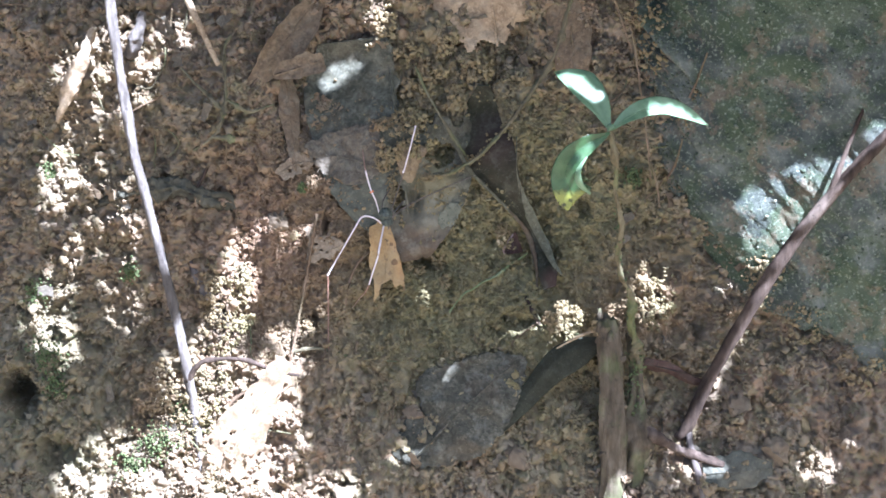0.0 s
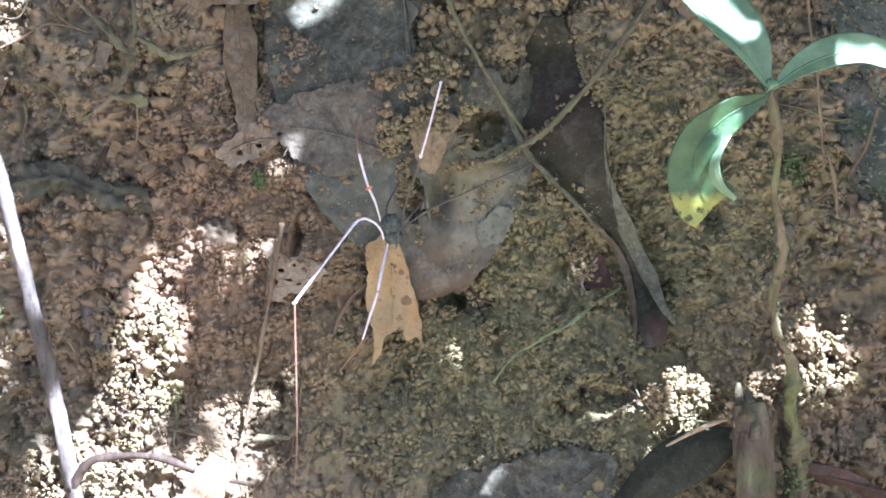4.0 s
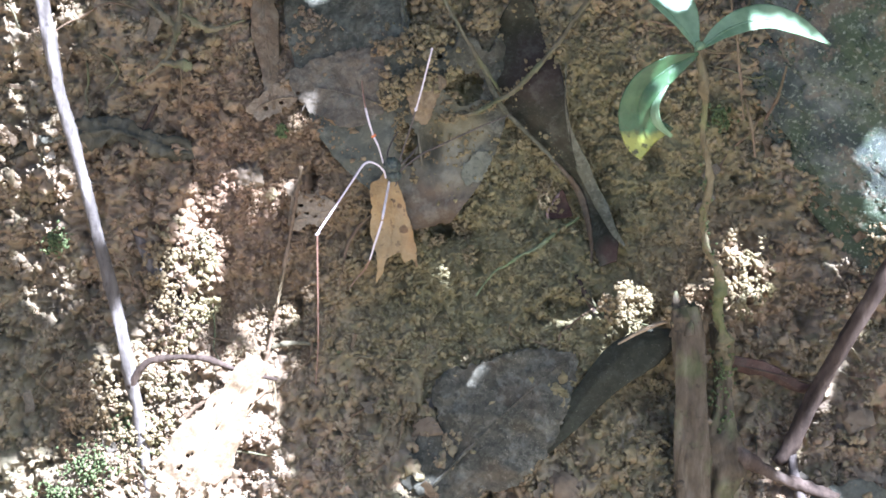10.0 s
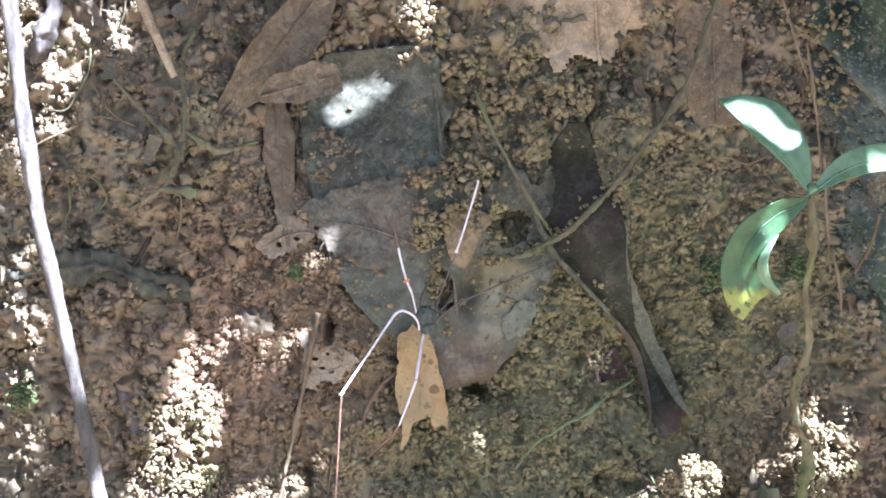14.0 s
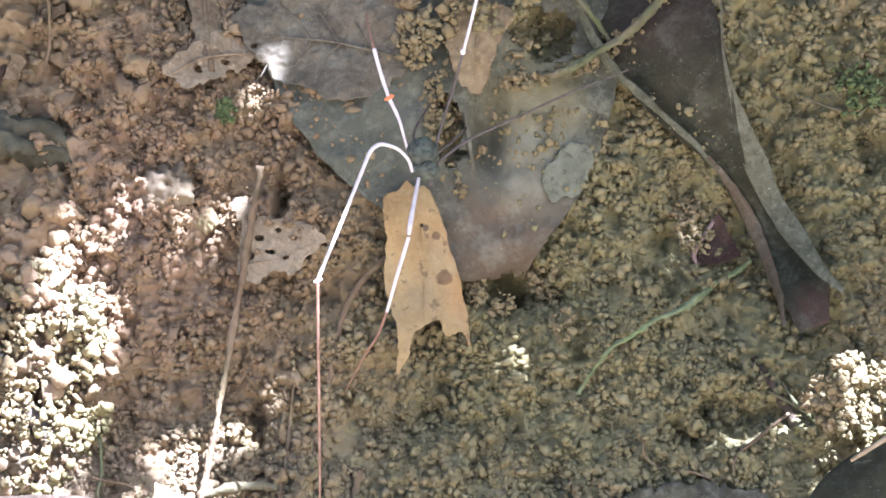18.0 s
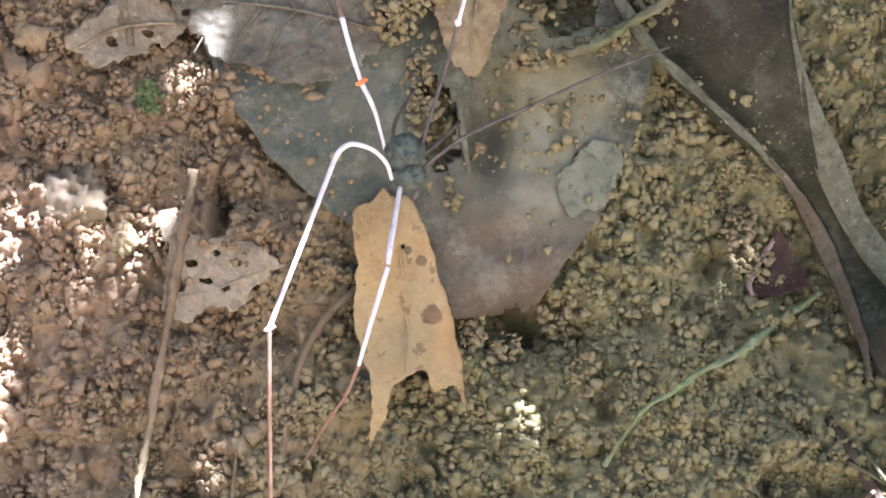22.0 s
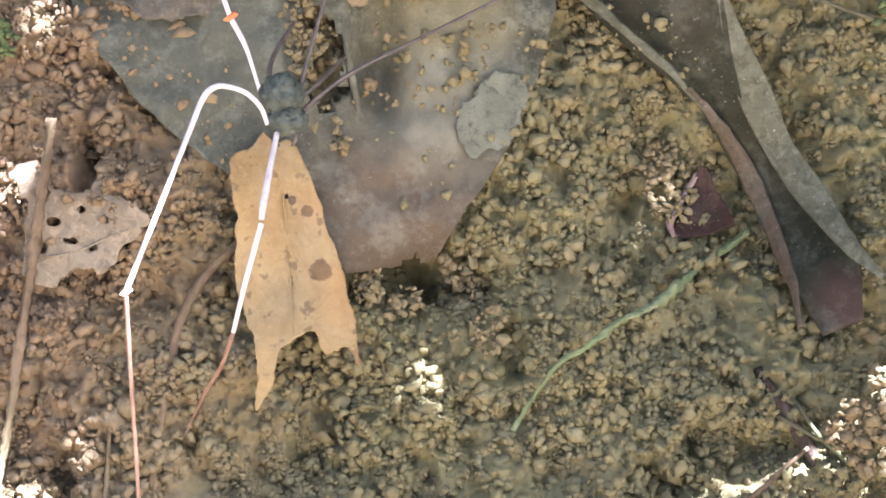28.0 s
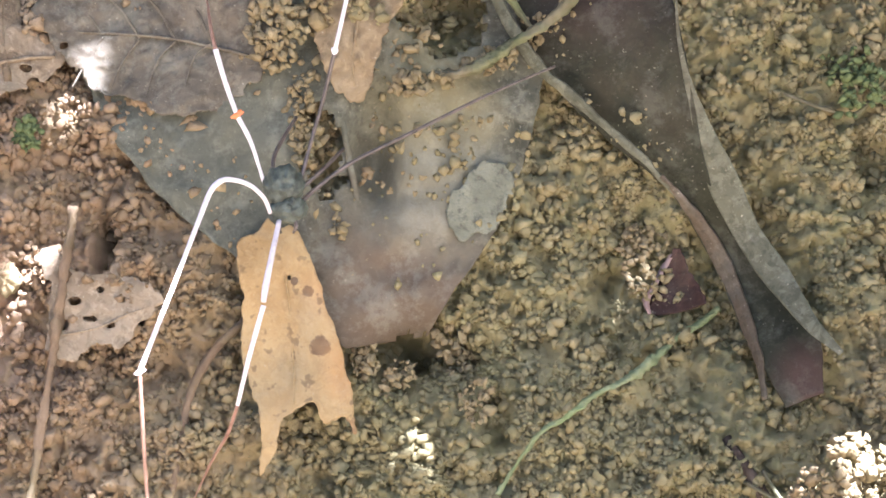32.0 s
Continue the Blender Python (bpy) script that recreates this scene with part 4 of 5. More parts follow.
make_leaf_simple("small curled brown leaf flap", BROWN_LEAF, (-58, 70, 6, 12, 0, -72), 27, [2, 5, 6, 6, 4], [2, 4, 5, 6, 5], 0.04, 0.0, 58, 0.8)
me, m = cutout([(-40.7, -11.4), (-42.9, -6.2), (-39.9, -4.8), (-38.6, -7.9), (-33.5, -9), (-29.6, -7.2), (-29.1, -9.6), (-24.7, -11.3), (-21.9, -13.5), (-26.5, -16.6), (-29.5, -21.5), (-33.3, -20.2), (-38.3, -23.3), (-41.0, -20.2)], 4.6, 0.7,
               ((-38.6, -9.6, 0.8, 0.6), (-37, -13, 0.9, 0.6), (-33, -11.2, 0.7, 0.5), (-34.6, -16, 1.0, 0.6), (-29.5, -13, 0.5, 0.5), (-38.8, -17, 0.8, 0.9), (-31.5, -17.2, 0.7, 0.5)), None, 0.5, 0.2, 0.3, 59)
ob = dead_leaf("thin tan skeleton leaf with eaten holes", SKELETON, m, me)
part("midrib", tube([(u + 40.7, v + 11.4, float(relief(u, v) - relief(-40.7, -11.4)) + 4.8) for u, v in ((-22, -13.4), (-28, -15.2), (-34, -17.6), (-40, -18.6))], [0.3, 0.25, 0.2, 0.15], 30, 6), SKELETON, ob)
me, m = cutout([(-56.8, 23), (-51.7, 28.1), (-46.6, 32), (-42, 31), (-38.5, 27.7), (-42.9, 23.3), (-49.4, 19.6), (-54.5, 20.2)], 4.5, 0.9, ((-44.5, 25.5, 1.0, 0.7), (-50, 23.5, 0.8, 0.8)), None, 0.6, 0.3, 0.35, 60)
rib = tube([(u + 56.8, v - 23, float(relief(u, v) - relief(-56.8, 23)) + 4.75) for u, v in ((-55, 22), (-50, 25.4), (-45, 27), (-40, 27.6))], [0.15, 0.3, 0.35, 0.3], 30, 6, 0.3)
dead_leaf("small tan ragged leaf scrap under a hanging leaf", SKELETON, m, me, rib)
o = np.array([61.0, -18.4, float(relief(61, -18.4)) + 1])
ob = thing("dead_leaf", "small tented red-brown leaf piece with a bright edge", "leaf", place(*o))
part("blade", ribbon([p - o for p in laid([(62.5, -6.8), (62, -10.5), (62, -14.2), (62, -17.8)], 4.6)], [(1, 0.1, 0.5)] * 4, [0.5, 2.0, 4.0, 5.4], [0.6, 2.8, 4.6, 5.6], 40, 20, 0.3, -0.3, 0.3, 61), RED_LEAF, ob)
part("pale_edge", tube([p - o for p in laid([(62.3, -7), (60.8, -8.8), (58.4, -12.7), (56.7, -15.6), (57, -17.8)], 4.4)], [0.25, 0.4, 0.55, 0.6, 0.3], 40, 8, 0.5, 3), PALE_EDGE, ob, "pale pinkish torn edge")
me, m = cutout([(3.3, 28.9), (4.4, 22.4), (6.6, 19.2), (10.1, 17.8), (12.2, 22.3), (13.7, 25.8), (15.3, 30.4), (17.9, 33.7), (15.5, 37), (7.2, 37.2), (2.9, 32.7)], 8.2, 0.6, (), lambda x, y: 0.8 * np.sin(y / 4), 0.8, 0.3, 0.35, 62)
rib = tube([(u - 3.3, v - 28.9, float(relief(u, v) - relief(3.3, 28.9)) + 8.4 + 0.8 * math.sin(v / 4)) for u, v in ((9.4, 18.6), (9, 24), (10, 30), (11.5, 36))], [0.15, 0.25, 0.3, 0.3], 30, 6, 0.3)
dead_leaf("ragged ochre leaf scrap beside the harvestman", OCHRE_LEAF, m, me, rib)
o = np.array([120.0, -67.0, 9.0])
ob = thing("dead_leaf", "dark reddish-brown narrow curled dead leaf", "leaf", place(*o))
part("blade", ribbon([np.array(p) - o for p in ((119, -67, 9), (128, -69.5, 10), (140, -72, 9.5), (152, -78.5, 8), (163, -77, 7))], [(0.1, 1, 0.4), (0.2, 1, 0.5), (0.3, 1, 0.3), (0.1, 1, 0.5), (0, 1, 0.4)], [1.5, 3.2, 2.8, 2.2, 0.6], [1.5, 3.4, 3.0, 2.6, 0.6], 60, 16, 0.4, 0.3, 0.5, 64), RED_LEAF, ob)
part("midrib", tube([np.array(p) - o for p in ((119, -67, 9.5), (140, -72, 10), (163, -77, 7.4))], [0.5, 0.4, 0.2], 30, 6, 0.2), BROWN_TAIL, ob)
make_leaf_simple("pale small dead leaf with a lit edge", GREY_LEAF, (156, -122, 14, 0, 0, -84), 34, [4, 8, 9, 7, 3], [4, 7, 8, 7, 3], -0.02, 0.0, 66, 0.8)
make_leaf_simple("bleached leaf scrap at the foot of the bank", TAN_LEAF, (2, -118, 10, 30, 0, -115), 18, [1, 2, 2.4, 2, 1], [1, 2, 2.4, 2, 1], 0.0, 0.0, 67, 0.4)

# lichen crust on the grey leaf
lc, m = cutout([(24.0, -0.1), (25.9, 4.8), (29.3, 7.6), (33, 7.6), (35.2, 5.7), (34.6, 1.7), (32.2, -1.1), (28.8, -4.0), (24.6, -3.4)], 5.25, 0.75, (), None, 0.15, 0.12, 0.3, 72)
solid("lichen_patch", lc, LICHEN, m, "pale grey-green lichen crust on a dead leaf", "lichen")


# ---- twigs and roots ----
def rod(name, label, category, material, points, radii, n=60, sides=12, rough=0.2, seed=0, knots=0.3, parts=(), side=None):
    """A twig as a thing with its origin at its first point; parts: side twigs on it."""
    o = np.array(points[0], float)
    ob = thing(name, label, category, place(*o))
    part("stem", tube([np.array(p) - o for p in points], radii, n, sides, rough, seed, 1.0, knots), material, ob)
    for pts, rad in parts:
        part("side_twig", tube([np.array(p) - o for p in pts], rad, 40, 9, rough, seed + 5, 1.0, knots), side or material, ob)
    return ob


rod("twig", "long thin grey-brown twig with a curved side twig", "twig", PALE_TWIG,
    [(-89, -150, 14), (-92, -120, 16), (-97, -81, 19), (-104, -47, 20), (-117, 5, 20), (-124, 32, 21), (-132, 81, 21), (-138, 125, 20)], [2.7, 2.5, 2.2, 2.3, 2.4, 2.6], 260, 16, 0.22, 3, 0.5,
    [([(-98, -80, 20), (-93, -72, 23), (-87, -68.5, 24), (-71, -68, 24), (-56, -73, 23), (-43, -76, 21)], [1.5, 1.2, 1.1, 0.9, 0.6])], DARK_TWIG)
rod("dry_stalk", "thin dry straw-brown stalk standing against the bank", "stalk", BROWN_TWIG,
    [(-60, -134, 8), (-52, -105, 7), (-48.5, -71, 5), (-44.5, -48, 3), (-40.5, -23, 2), (-36.5, 2, 2)], [0.8, 0.85, 0.7, 0.6, 0.55, 0.7], 260, 10, 0.75, 4, 0.8)
rod("root", "thin knobbly grey-green root hanging in a hollow", "root", ROOT,
    [(-79, 90, 6), (-82, 80, 9), (-80.5, 62, 12), (-83, 46, 13), (-88, 39, 13), (-97, 33, 8)], [0.6, 0.75, 0.8, 0.8, 0.6], 180, 10, 0.7, 5, 1.0,
    [([(-80.5, 52, 13), (-92, 62, 10), (-104, 74, 6)], [0.8, 0.7, 0.5]), ([(-80.5, 58, 12), (-70, 53, 8), (-58, 56, 2)], [0.8, 0.7, 0.5]), ([(-87, 40, 13), (-80, 39.5, 15), (-75.5, 39.2, 15)], [1.2, 1.1, 0.9])])
rod("straw", "pale straw-coloured grass stalk", "straw", TAN_LEAF, [(-104, 116, 10), (-94, 95, 12), (-84, 75, 13)], [1.8, 1.7, 1.2], 30, 8, 0.1, 6, 0)
rod("root", "dark grey weathered root half buried in soil", "root", GREY_ROOT, [(-146, 5, -4), (-128, 11, -2), (-115, 13, 2.5), (-104, 14, 2.5), (-90, 9.5, 2), (-80, 7.5, 0), (-68, 2, -6)], [1.2, 2.8, 3.4, 3.2, 2.6, 2.0, 1.0], 260, 22, 1.0, 7, 0.7)
rod("root", "dark slanting root sunk in the soil", "root", TWIG, [(-101, -20, -1), (-92, -38, 1), (-80, -55, 0)], [1.6, 2.2, 1.4], 40, 10, 0.3, 8, 0.4)
rod("root", "thin olive-brown root running across the bank", "root", ROOT,
    [(88, 112, 2), (80.5, 84, 1), (70, 66, -1), (59, 49.5, 0), (45.2, 33.5, -1), (36.6, 27.5, -2), (31.7, 24.1, -2.5), (27, 22.2, -3), (21.4, 21.7, -4), (17, 20.2, -5)], [0.8, 0.8, 0.75, 0.8, 0.85, 0.85, 0.7], 220, 12, 0.7, 9, 0.9)
rod("root", "thin brown root beside a dead leaf", "root", ROOT, [(11, 76, -4), (20, 58, -3), (30, 42, -3), (39, 29, -4)], [0.6, 0.7, 0.65, 0.5], 90, 8, 0.6, 10)
rod("rootlet", "thin pale green rootlet lying on the soil", "root", GREEN_ROOT,
    laid([(68.8, -17.1), (65.5, -19.6), (61.6, -21.7), (58, -24.8), (54.1, -27.3), (50, -29.6), (46, -31.3), (41.5, -34.6), (37.4, -36.9), (33.1, -41.7), (29.7, -46.6)], 3.6), [0.55, 0.5, 0.5, 0.52, 0.45, 0.42, 0.35, 0.25], 160, 10, 0.6, 11, 0.8)
rod("twig", "short dark twig in the soil", "twig", DARK_TWIG, [(68, -39, -9), (71, -45, -6.5), (75, -52, -6), (80, -62, -5)], [0.9, 1.2, 1.2, 1.0], 40, 9, 0.2, 12)
rod("root", "thin grey-brown root under the legs", "root", BROWN_TWIG, [(-7, -13, -8), (-10.3, -17, -6), (-15.3, -21.5, -5), (-19, -27.9, -4.5), (-21, -36, -4.5), (-23, -45, -5), (-26, -60, -6)], [0.5, 0.75, 0.8, 0.75, 0.65, 0.5, 0.4], 60, 8, 0.25, 13)
rod("root", "thin reddish root hanging down the bank", "root", BROWN_TWIG, [(-16, -62, -3), (-19, -78, 2), (-18, -92, 6), (-22, -112, 10)], [0.8, 0.8, 0.7, 0.6], 60, 8, 0.25, 14)
rod("twig", "pale thin twig lying across the bank", "twig", ROOT, [(-48, -67, 4), (-40, -65, 4), (-30, -66, 2), (-16, -70, 0), (6, -72, -3)], [0.8, 0.9, 0.8, 0.6, 0.4], 60, 8, 0.3, 15, 0.5)
rod("twig", "dark brown forked twig leaning out from the bank", "twig", DARK_TWIG,
    [(144, -106, 8), (148, -100, 10), (162, -69, 13), (192, -14, 18), (221, 25.5, 22), (243, 50, 24), (268, 78, 24)], [2.4, 3.2, 3.1, 3.2, 3.1, 2.8], 240, 18, 0.17, 16, 0.3,
    [([(212, 14, 21), (216, 26, 22), (221, 40, 20), (230, 62, 16)], [1.8, 1.5, 1.2, 1.0])])
rod("twig", "reddish-brown twig lying at the foot of the stub", "twig", DARK_TWIG, [(118, -94, 16), (132, -104, 17), (150, -112, 17), (166, -118, 16)], [1.6, 2.2, 2.0, 1.5], 90, 12, 0.4, 17)
rod("twig", "short twig stub with a sunlit end", "twig", TWIG, [(149, -96, 6), (150, -110, 14), (154, -124, 20), (157, -136, 22)], [1.6, 1.8, 1.9, 1.8], 40, 10, 0.15, 18)
for k, (a, b, c) in enumerate((((117, 96, 2), (121, 74, 3), (124, 52, 4)), ((124, 60, 5), (126, 40, 5), (128, 22, 5)), ((146, 62, 4), (150, 72, 6), (154, 84, 6)),
                               ((136, 22, 4), (140, 30, 6), (143, 42, 6)), ((104, 122, 0), (112, 100, 2), (118, 84, 2)), ((128, 30, 4), (131, 20, 4), (133, 8, 3)))):
    rod("rootlet", "fine brown rootlet hanging before the mossy rock", "root", BROWN_TWIG, [a, b, c], [0.5, 0.55, 0.35], 60, 7, 0.5, 20 + k)


rod("wood_splinter", "bleached broken wood splinter on the bank", "wood piece", TAN_LEAF, [(-166, 46, 0), (-158, 62, 6), (-151, 78, 9), (-147, 92, 6)], [1.0, 3.2, 3.0, 1.2], 50, 10, 0.5, 41, 0.6)
rod("wood_splinter", "bleached broken wood splinter on the bank", "wood piece", PALE_TWIG, [(-128, 78, 10), (-124, 88, 14), (-121, 100, 12)], [1.4, 2.6, 1.2], 40, 10, 0.5, 42, 0.6)
rod("twig", "dark twig piece in the sunlit soil", "twig", DARK_TWIG, [(-128, -138, 12), (-122, -122, 14), (-120, -108, 10)], [1.6, 2.2, 1.4], 40, 10, 0.3, 43)
rod("twig", "thin pale twig lying in sunlit soil", "twig", BROWN_TWIG, [(-92, -116, 12), (-78, -92, 14), (-60, -80, 12)], [0.6, 0.9, 0.6], 40, 8, 0.3, 44)
rod("twig", "thin dark twig sunk in the soil", "twig", DARK_TWIG, [(-90, 26, 2), (-98, 12, 3), (-112, 2, 1)], [0.7, 0.9, 0.6], 40, 8, 0.3, 45)


def make_litter():
    rng = np.random.default_rng(77)
    zones = ((-190, -62, 22, 108, 16), (-60, 200, -142, -78, 16), (-185, -70, -130, 10, 10), (95, 235, -70, 20, 8), (10, 80, 60, 105, 6))
    mats = (DUN_LEAF, BROWN_LEAF, DUN_LEAF, BROWN_LEAF)
    for u0, u1, v0, v1, n in zones:
        for _ in range(n):
            u, v = rng.uniform(u0, u1), rng.uniform(v0, v1)
            length, half = rng.uniform(4, 10), rng.uniform(1.2, 3.2)
            prof = [half * q for q in rng.uniform(0.35, 1.1, 5)]
            me = blade(length, prof, [half * q for q in rng.uniform(0.35, 1.1, 5)], lambda x, y: 0.06 * x ** 2 + 0.02 * (y - length / 2) ** 2, 12, 18, 0.3, 0.5, int(rng.integers(999)), None, crinkle=0.5)
            k = int(rng.integers(4))
            m = place(u, v, float(relief(u, v)) + 2.6, rng.uniform(-25, 25), rng.uniform(-25, 25), rng.uniform(0, 360))
            solid("leaf_fragment", me, mats[k], m, "small broken brown leaf fragment on the soil" if k % 2 else "small broken dun leaf fragment on the soil", "leaf fragment", "leaf litter")


make_litter()

# ---- stub, seedling ----
def make_stub():
    ob = thing("wood_stub", "broken upright brown wooden stub in the soil", "stub", place(111, -150, 18))
    me = tube([(0, 0, 0), (0.5, 25, 1), (0, 60, 1), (-2.5, 92, -1), (-4, 103, -2)], [6.2, 5.6, 5.0, 5.4, 5.0], 240, 40, 0.3, 31, 0.8, 0.3)
    part("trunk", me, STUB, ob)
    for k, (x, y, z, h, r) in enumerate(((-6.5, 92, -1, 17, 2.6), (-4.5, 94, 1, 10, 2.8), (-2, 93, 1.5, 7, 2.6), (0, 91, -1, 14, 2.2), (-4, 94, -2.5, 13, 3.0))):
        part("splinter", tube([(x, y, z), (x - 0.3, y + h * 0.6, z - 0.4), (x - 0.8, y + h, z - 0.8)], [r, r * 0.9, 0.5], 40, 10, 0.5, 80 + k), STUB, ob, "splintered broken top")
    part("knob", lumps([(4.3, 62, 2), (-4.8, 38, 3), (3.2, 84, 1)], [2.2, 2.0, 1.8], 3, 9, 0.8, 0.4, None, 1), STUB, ob)


def make_root_base():
    ob = thing("wood_stub", "mossy brown rotten stick standing beside a stub", "stub", place(119, -138, 14))
    part("trunk", tube([(2, 0, 0), (3, 30, 0), (3.6, 52, -2), (3, 70, -4), (0, 84, -7)], [5.0, 4.6, 4.0, 3.4, 2.0], 160, 24, 0.5, 37, 0.8, 0.6), STUB, ob)
    rng = np.random.default_rng(38)
    c = np.stack([3 + rng.normal(0, 2.6, 160), rng.uniform(30, 78, 160), 1.5 + rng.normal(0, 0.9, 160)], 1)
    tagged(part("moss", lumps(c, rng.uniform(0.3, 0.8, 160), 1, 39), MOSS, ob, "green moss grains on the bark"), kind="stuff")


def make_seedling():
    ob = thing("seedling", "green seedling with three glossy leaves on a mossy stem", "seedling", place(122, -66, 14))
    part("stem", tube([(1, -4, -2), (-0.5, 8, 2), (-3.5, 20, 8), (-4, 32, 14), (-10, 44, 21), (-12, 56, 29), (-11, 68, 36), (-15, 84, 45), (-16, 100, 56), (-19.6, 113.5, 63)], [1.9, 1.6, 1.4, 1.3, 1.2, 1.15, 1.1, 1.1, 1.0, 0.8], 300, 14, 0.6, 33, 1.0, 0.9), STEM, ob)
    rng = np.random.default_rng(8)
    top = (-19.6, 113.5, 63)
    T = np.array(top)
    blades = (
        ([(0, 0, 0), (-7, 9, -1), (-16, 18, -5), (-22, 23.5, -9), (-25, 26, -12)], [(0.65, 0.45, -0.35)] * 5, (0.4, 1.6, 2.0, 1.2, 0.3), (0.5, 8.5, 12.0, 7.0, 0.4), 0.1),
        ([(0, 0, 0), (10, 7, -3), (22, 10.5, -7), (34, 8, -11), (46, 2.5, -15)], [(0, -1, 0.45)] * 5, (0.4, 4.0, 5.0, 4.0, 0.3), (0.4, 3.0, 3.6, 3.0, 0.3), 0.2),
        ([(0, -1, 0), (-5, -3.5, 3), (-11, -6.6, 6), (-17.5, -12.5, 8), (-20, -19.5, 7), (-17.6, -26.3, 5), (-13.8, -30.6, 3)],
         [(-0.3, 0.9, 0.3), (-0.4, 0.9, 0.4), (-0.6, 0.8, 0.4), (-0.8, 0.5, 0.3), (-1, 0.1, 0.3), (-1, -0.35, 0.2), (-0.85, -0.6, 0.1)], (0.3, 2.4, 4.2, 4.6, 4.6, 6.2, 7.4), (0.3, 2.6, 4.8, 6.6, 7.6, 8.4, 7.6), 0.3),
    )
    for k, (pts, sides, lw, rw, cup) in enumerate(blades):
        p = [np.array(q, float) for q in pts]
        lf = part("leaf", ribbon(p, sides, lw, rw, 60, 22, 0.35, cup, 0.08, 80 + k), LIT_GREEN_LEAF if k < 2 else TORN_LEAF, ob,
                  "" if k < 2 else "curled green leaf with a yellowing nibbled end", pose(*(T * MM)))
        part("midrib", tube([q + np.array([0, 0, 0.2]) for q in p], [0.35, 0.3, 0.22, 0.12], 40, 6), LIT_GREEN_LEAF if k < 2 else TORN_LEAF, lf)
    # the white gloss of the curled leaf's rim, put in as a paler strip
    part("curled_margin", ribbon([T + np.array(q, float) for q in ((-10.5, -11.5, 8.5), (-13.2, -15.5, 10), (-14.6, -19.5, 10), (-13.2, -24.2, 8.5), (-8.6, -28.4, 6.5))], [(1, -0.3, 0.5), (1, 0, 0.6), (1, 0, 0.6), (0.9, 0.4, 0.5), (0.5, 0.8, 0.4)], [0.3, 1.2, 1.7, 1.8, 0.6], [0.3, 0.9, 1.3, 1.3, 0.5], 40, 10, 0.3, 0.2, 0.1, 86),
         LIT_GREEN_LEAF, ob, "upturned leaf margin coloured pale for its gloss")
    part("bud", lumps([(top[0], top[1] + 1, top[2])], [1.6], 2, 3), LIT_GREEN_LEAF, ob)
    c = spline([(0, -4, -2), (-1.5, 14, 4), (-5, 32, 14), (-11, 54, 28), (-14, 78, 42)], 60)[rng.integers(0, 60, 120)]
    part("moss", lumps(c + rng.normal(0, 1.1, c.shape), rng.uniform(0.3, 0.8, 120), 1, 6), MOSS, ob, "green moss tufts on the stem")


make_stub()
make_root_base()
make_seedling()


# ---- pebbles and clods ----
def pebble(u, v, r, seed, mat, label, name="pebble", lift=0.0):
    r = 0.8 * r
    me = lumps([(0, 0, 0)], [r], 4, seed, 0.8, 0.34, None, 2)
    solid(name, me, mat, place(u, v, float(ground_w(u, v)) - 0.1 * r + lift, 0, 0, seed * 37), label, "pebble", "pebbles in the bank")


for k, (u, v, r) in enumerate(((84, -128, 6.5), (-34, -108, 7), (-30, -84, 7.5), (6, -88, 6), (170, -76, 8.5), (174, -90, 7), (206, -98, 5.5), (190, -112, 8), (-86, -60, 4), (-108, -92, 6),
                               (14, -96, 7), (20, -82, 5), (148, -62, 4.5), (134, -74, 4), (-56.5, -1.5, 8.0), (-48, -9, 4.0), (66, -118, 9), (42, -140, 12), (96, -140, 8), (-20, -138, 9))):
    pebble(u, v, r, 100 + k, STONE if k % 3 else CRUMB, "earthy brown pebble set in the soil", lift=3.0 if k == 14 else 0.0)


def clump(label, u, v, r, n, seed, dw=0.0, size=(0.7, 2.0)):
    rng = np.random.default_rng(seed)
    a, q = rng.uniform(0, 2 * math.pi, n), np.sqrt(rng.uniform(0, 1, n))
    x, y = r[0] * q * np.cos(a), r[1] * q * np.sin(a)
    ok = fbm(x / 5 + seed, y / 5, seed, 3, 0.6) > -0.25 + 0.5 * (q - 0.6)
    x, y, q = x[ok], y[ok], q[ok]
    n = len(x)
    s = size[0] * (size[1] / size[0]) ** (rng.uniform(0, 1, n) ** 1.8)
    z = dw + min(0.35 * min(r), 4) * (1 - q ** 2) + (2.8 if n > 400 else 1.6) * fbm(x / 5, y / 5, seed + 4, 3) + rng.normal(0, 0.5, n)
    solid("soil_clump", lumps(np.stack([x, y, z], 1), s, 2 if n < 60 else 1, seed, 0.8, 0.62, n > 400, 2), CRUMB, place(u, v, float(relief(u, v))), label, "soil clump", kind="stuff")


clump("lump of soil crumbs on a dead leaf", 6, 42, (17, 13), 700, 1, 6.5, (0.5, 1.5))
clump("string of soil crumbs along a dead leaf's rib", 0.5, 18, (2.8, 11), 170, 2, 5, (0.4, 1.1))
clump("scattered soil crumbs on a dead leaf", 20, 10, (14, 10), 60, 3, 2.5, (0.4, 1.1))
for k, (u, v) in enumerate(((18, 21), (22, 22), (25, 22), (29, 23.5), (33, 25.5), (37, 28.5), (41, 31), (45, 34), (50, 39))):
    clump("soil crumbs crusted along a thin root", u, v, (3.4, 2.0), 46 if k < 6 else 26, 140 + k, 5.2 if k < 6 else 6.2, (0.35, 1.0))
clump("soil crumbs hanging below a root", 19, 25, (5, 6), 90, 4, 4, (0.4, 1.1))
for k, (u, v, r) in enumerate(((12, 66, 9), (22, 74, 10), (6, 84, 10), (30, 60, 8), (26, 90, 9), (-2, 98, 9), (42, 74, 9))):
    clump("clod of ochre soil crumbs stuck to the bank", u, v, (r, r * 0.9), 260, 160 + k, 2, (0.5, 2.0))
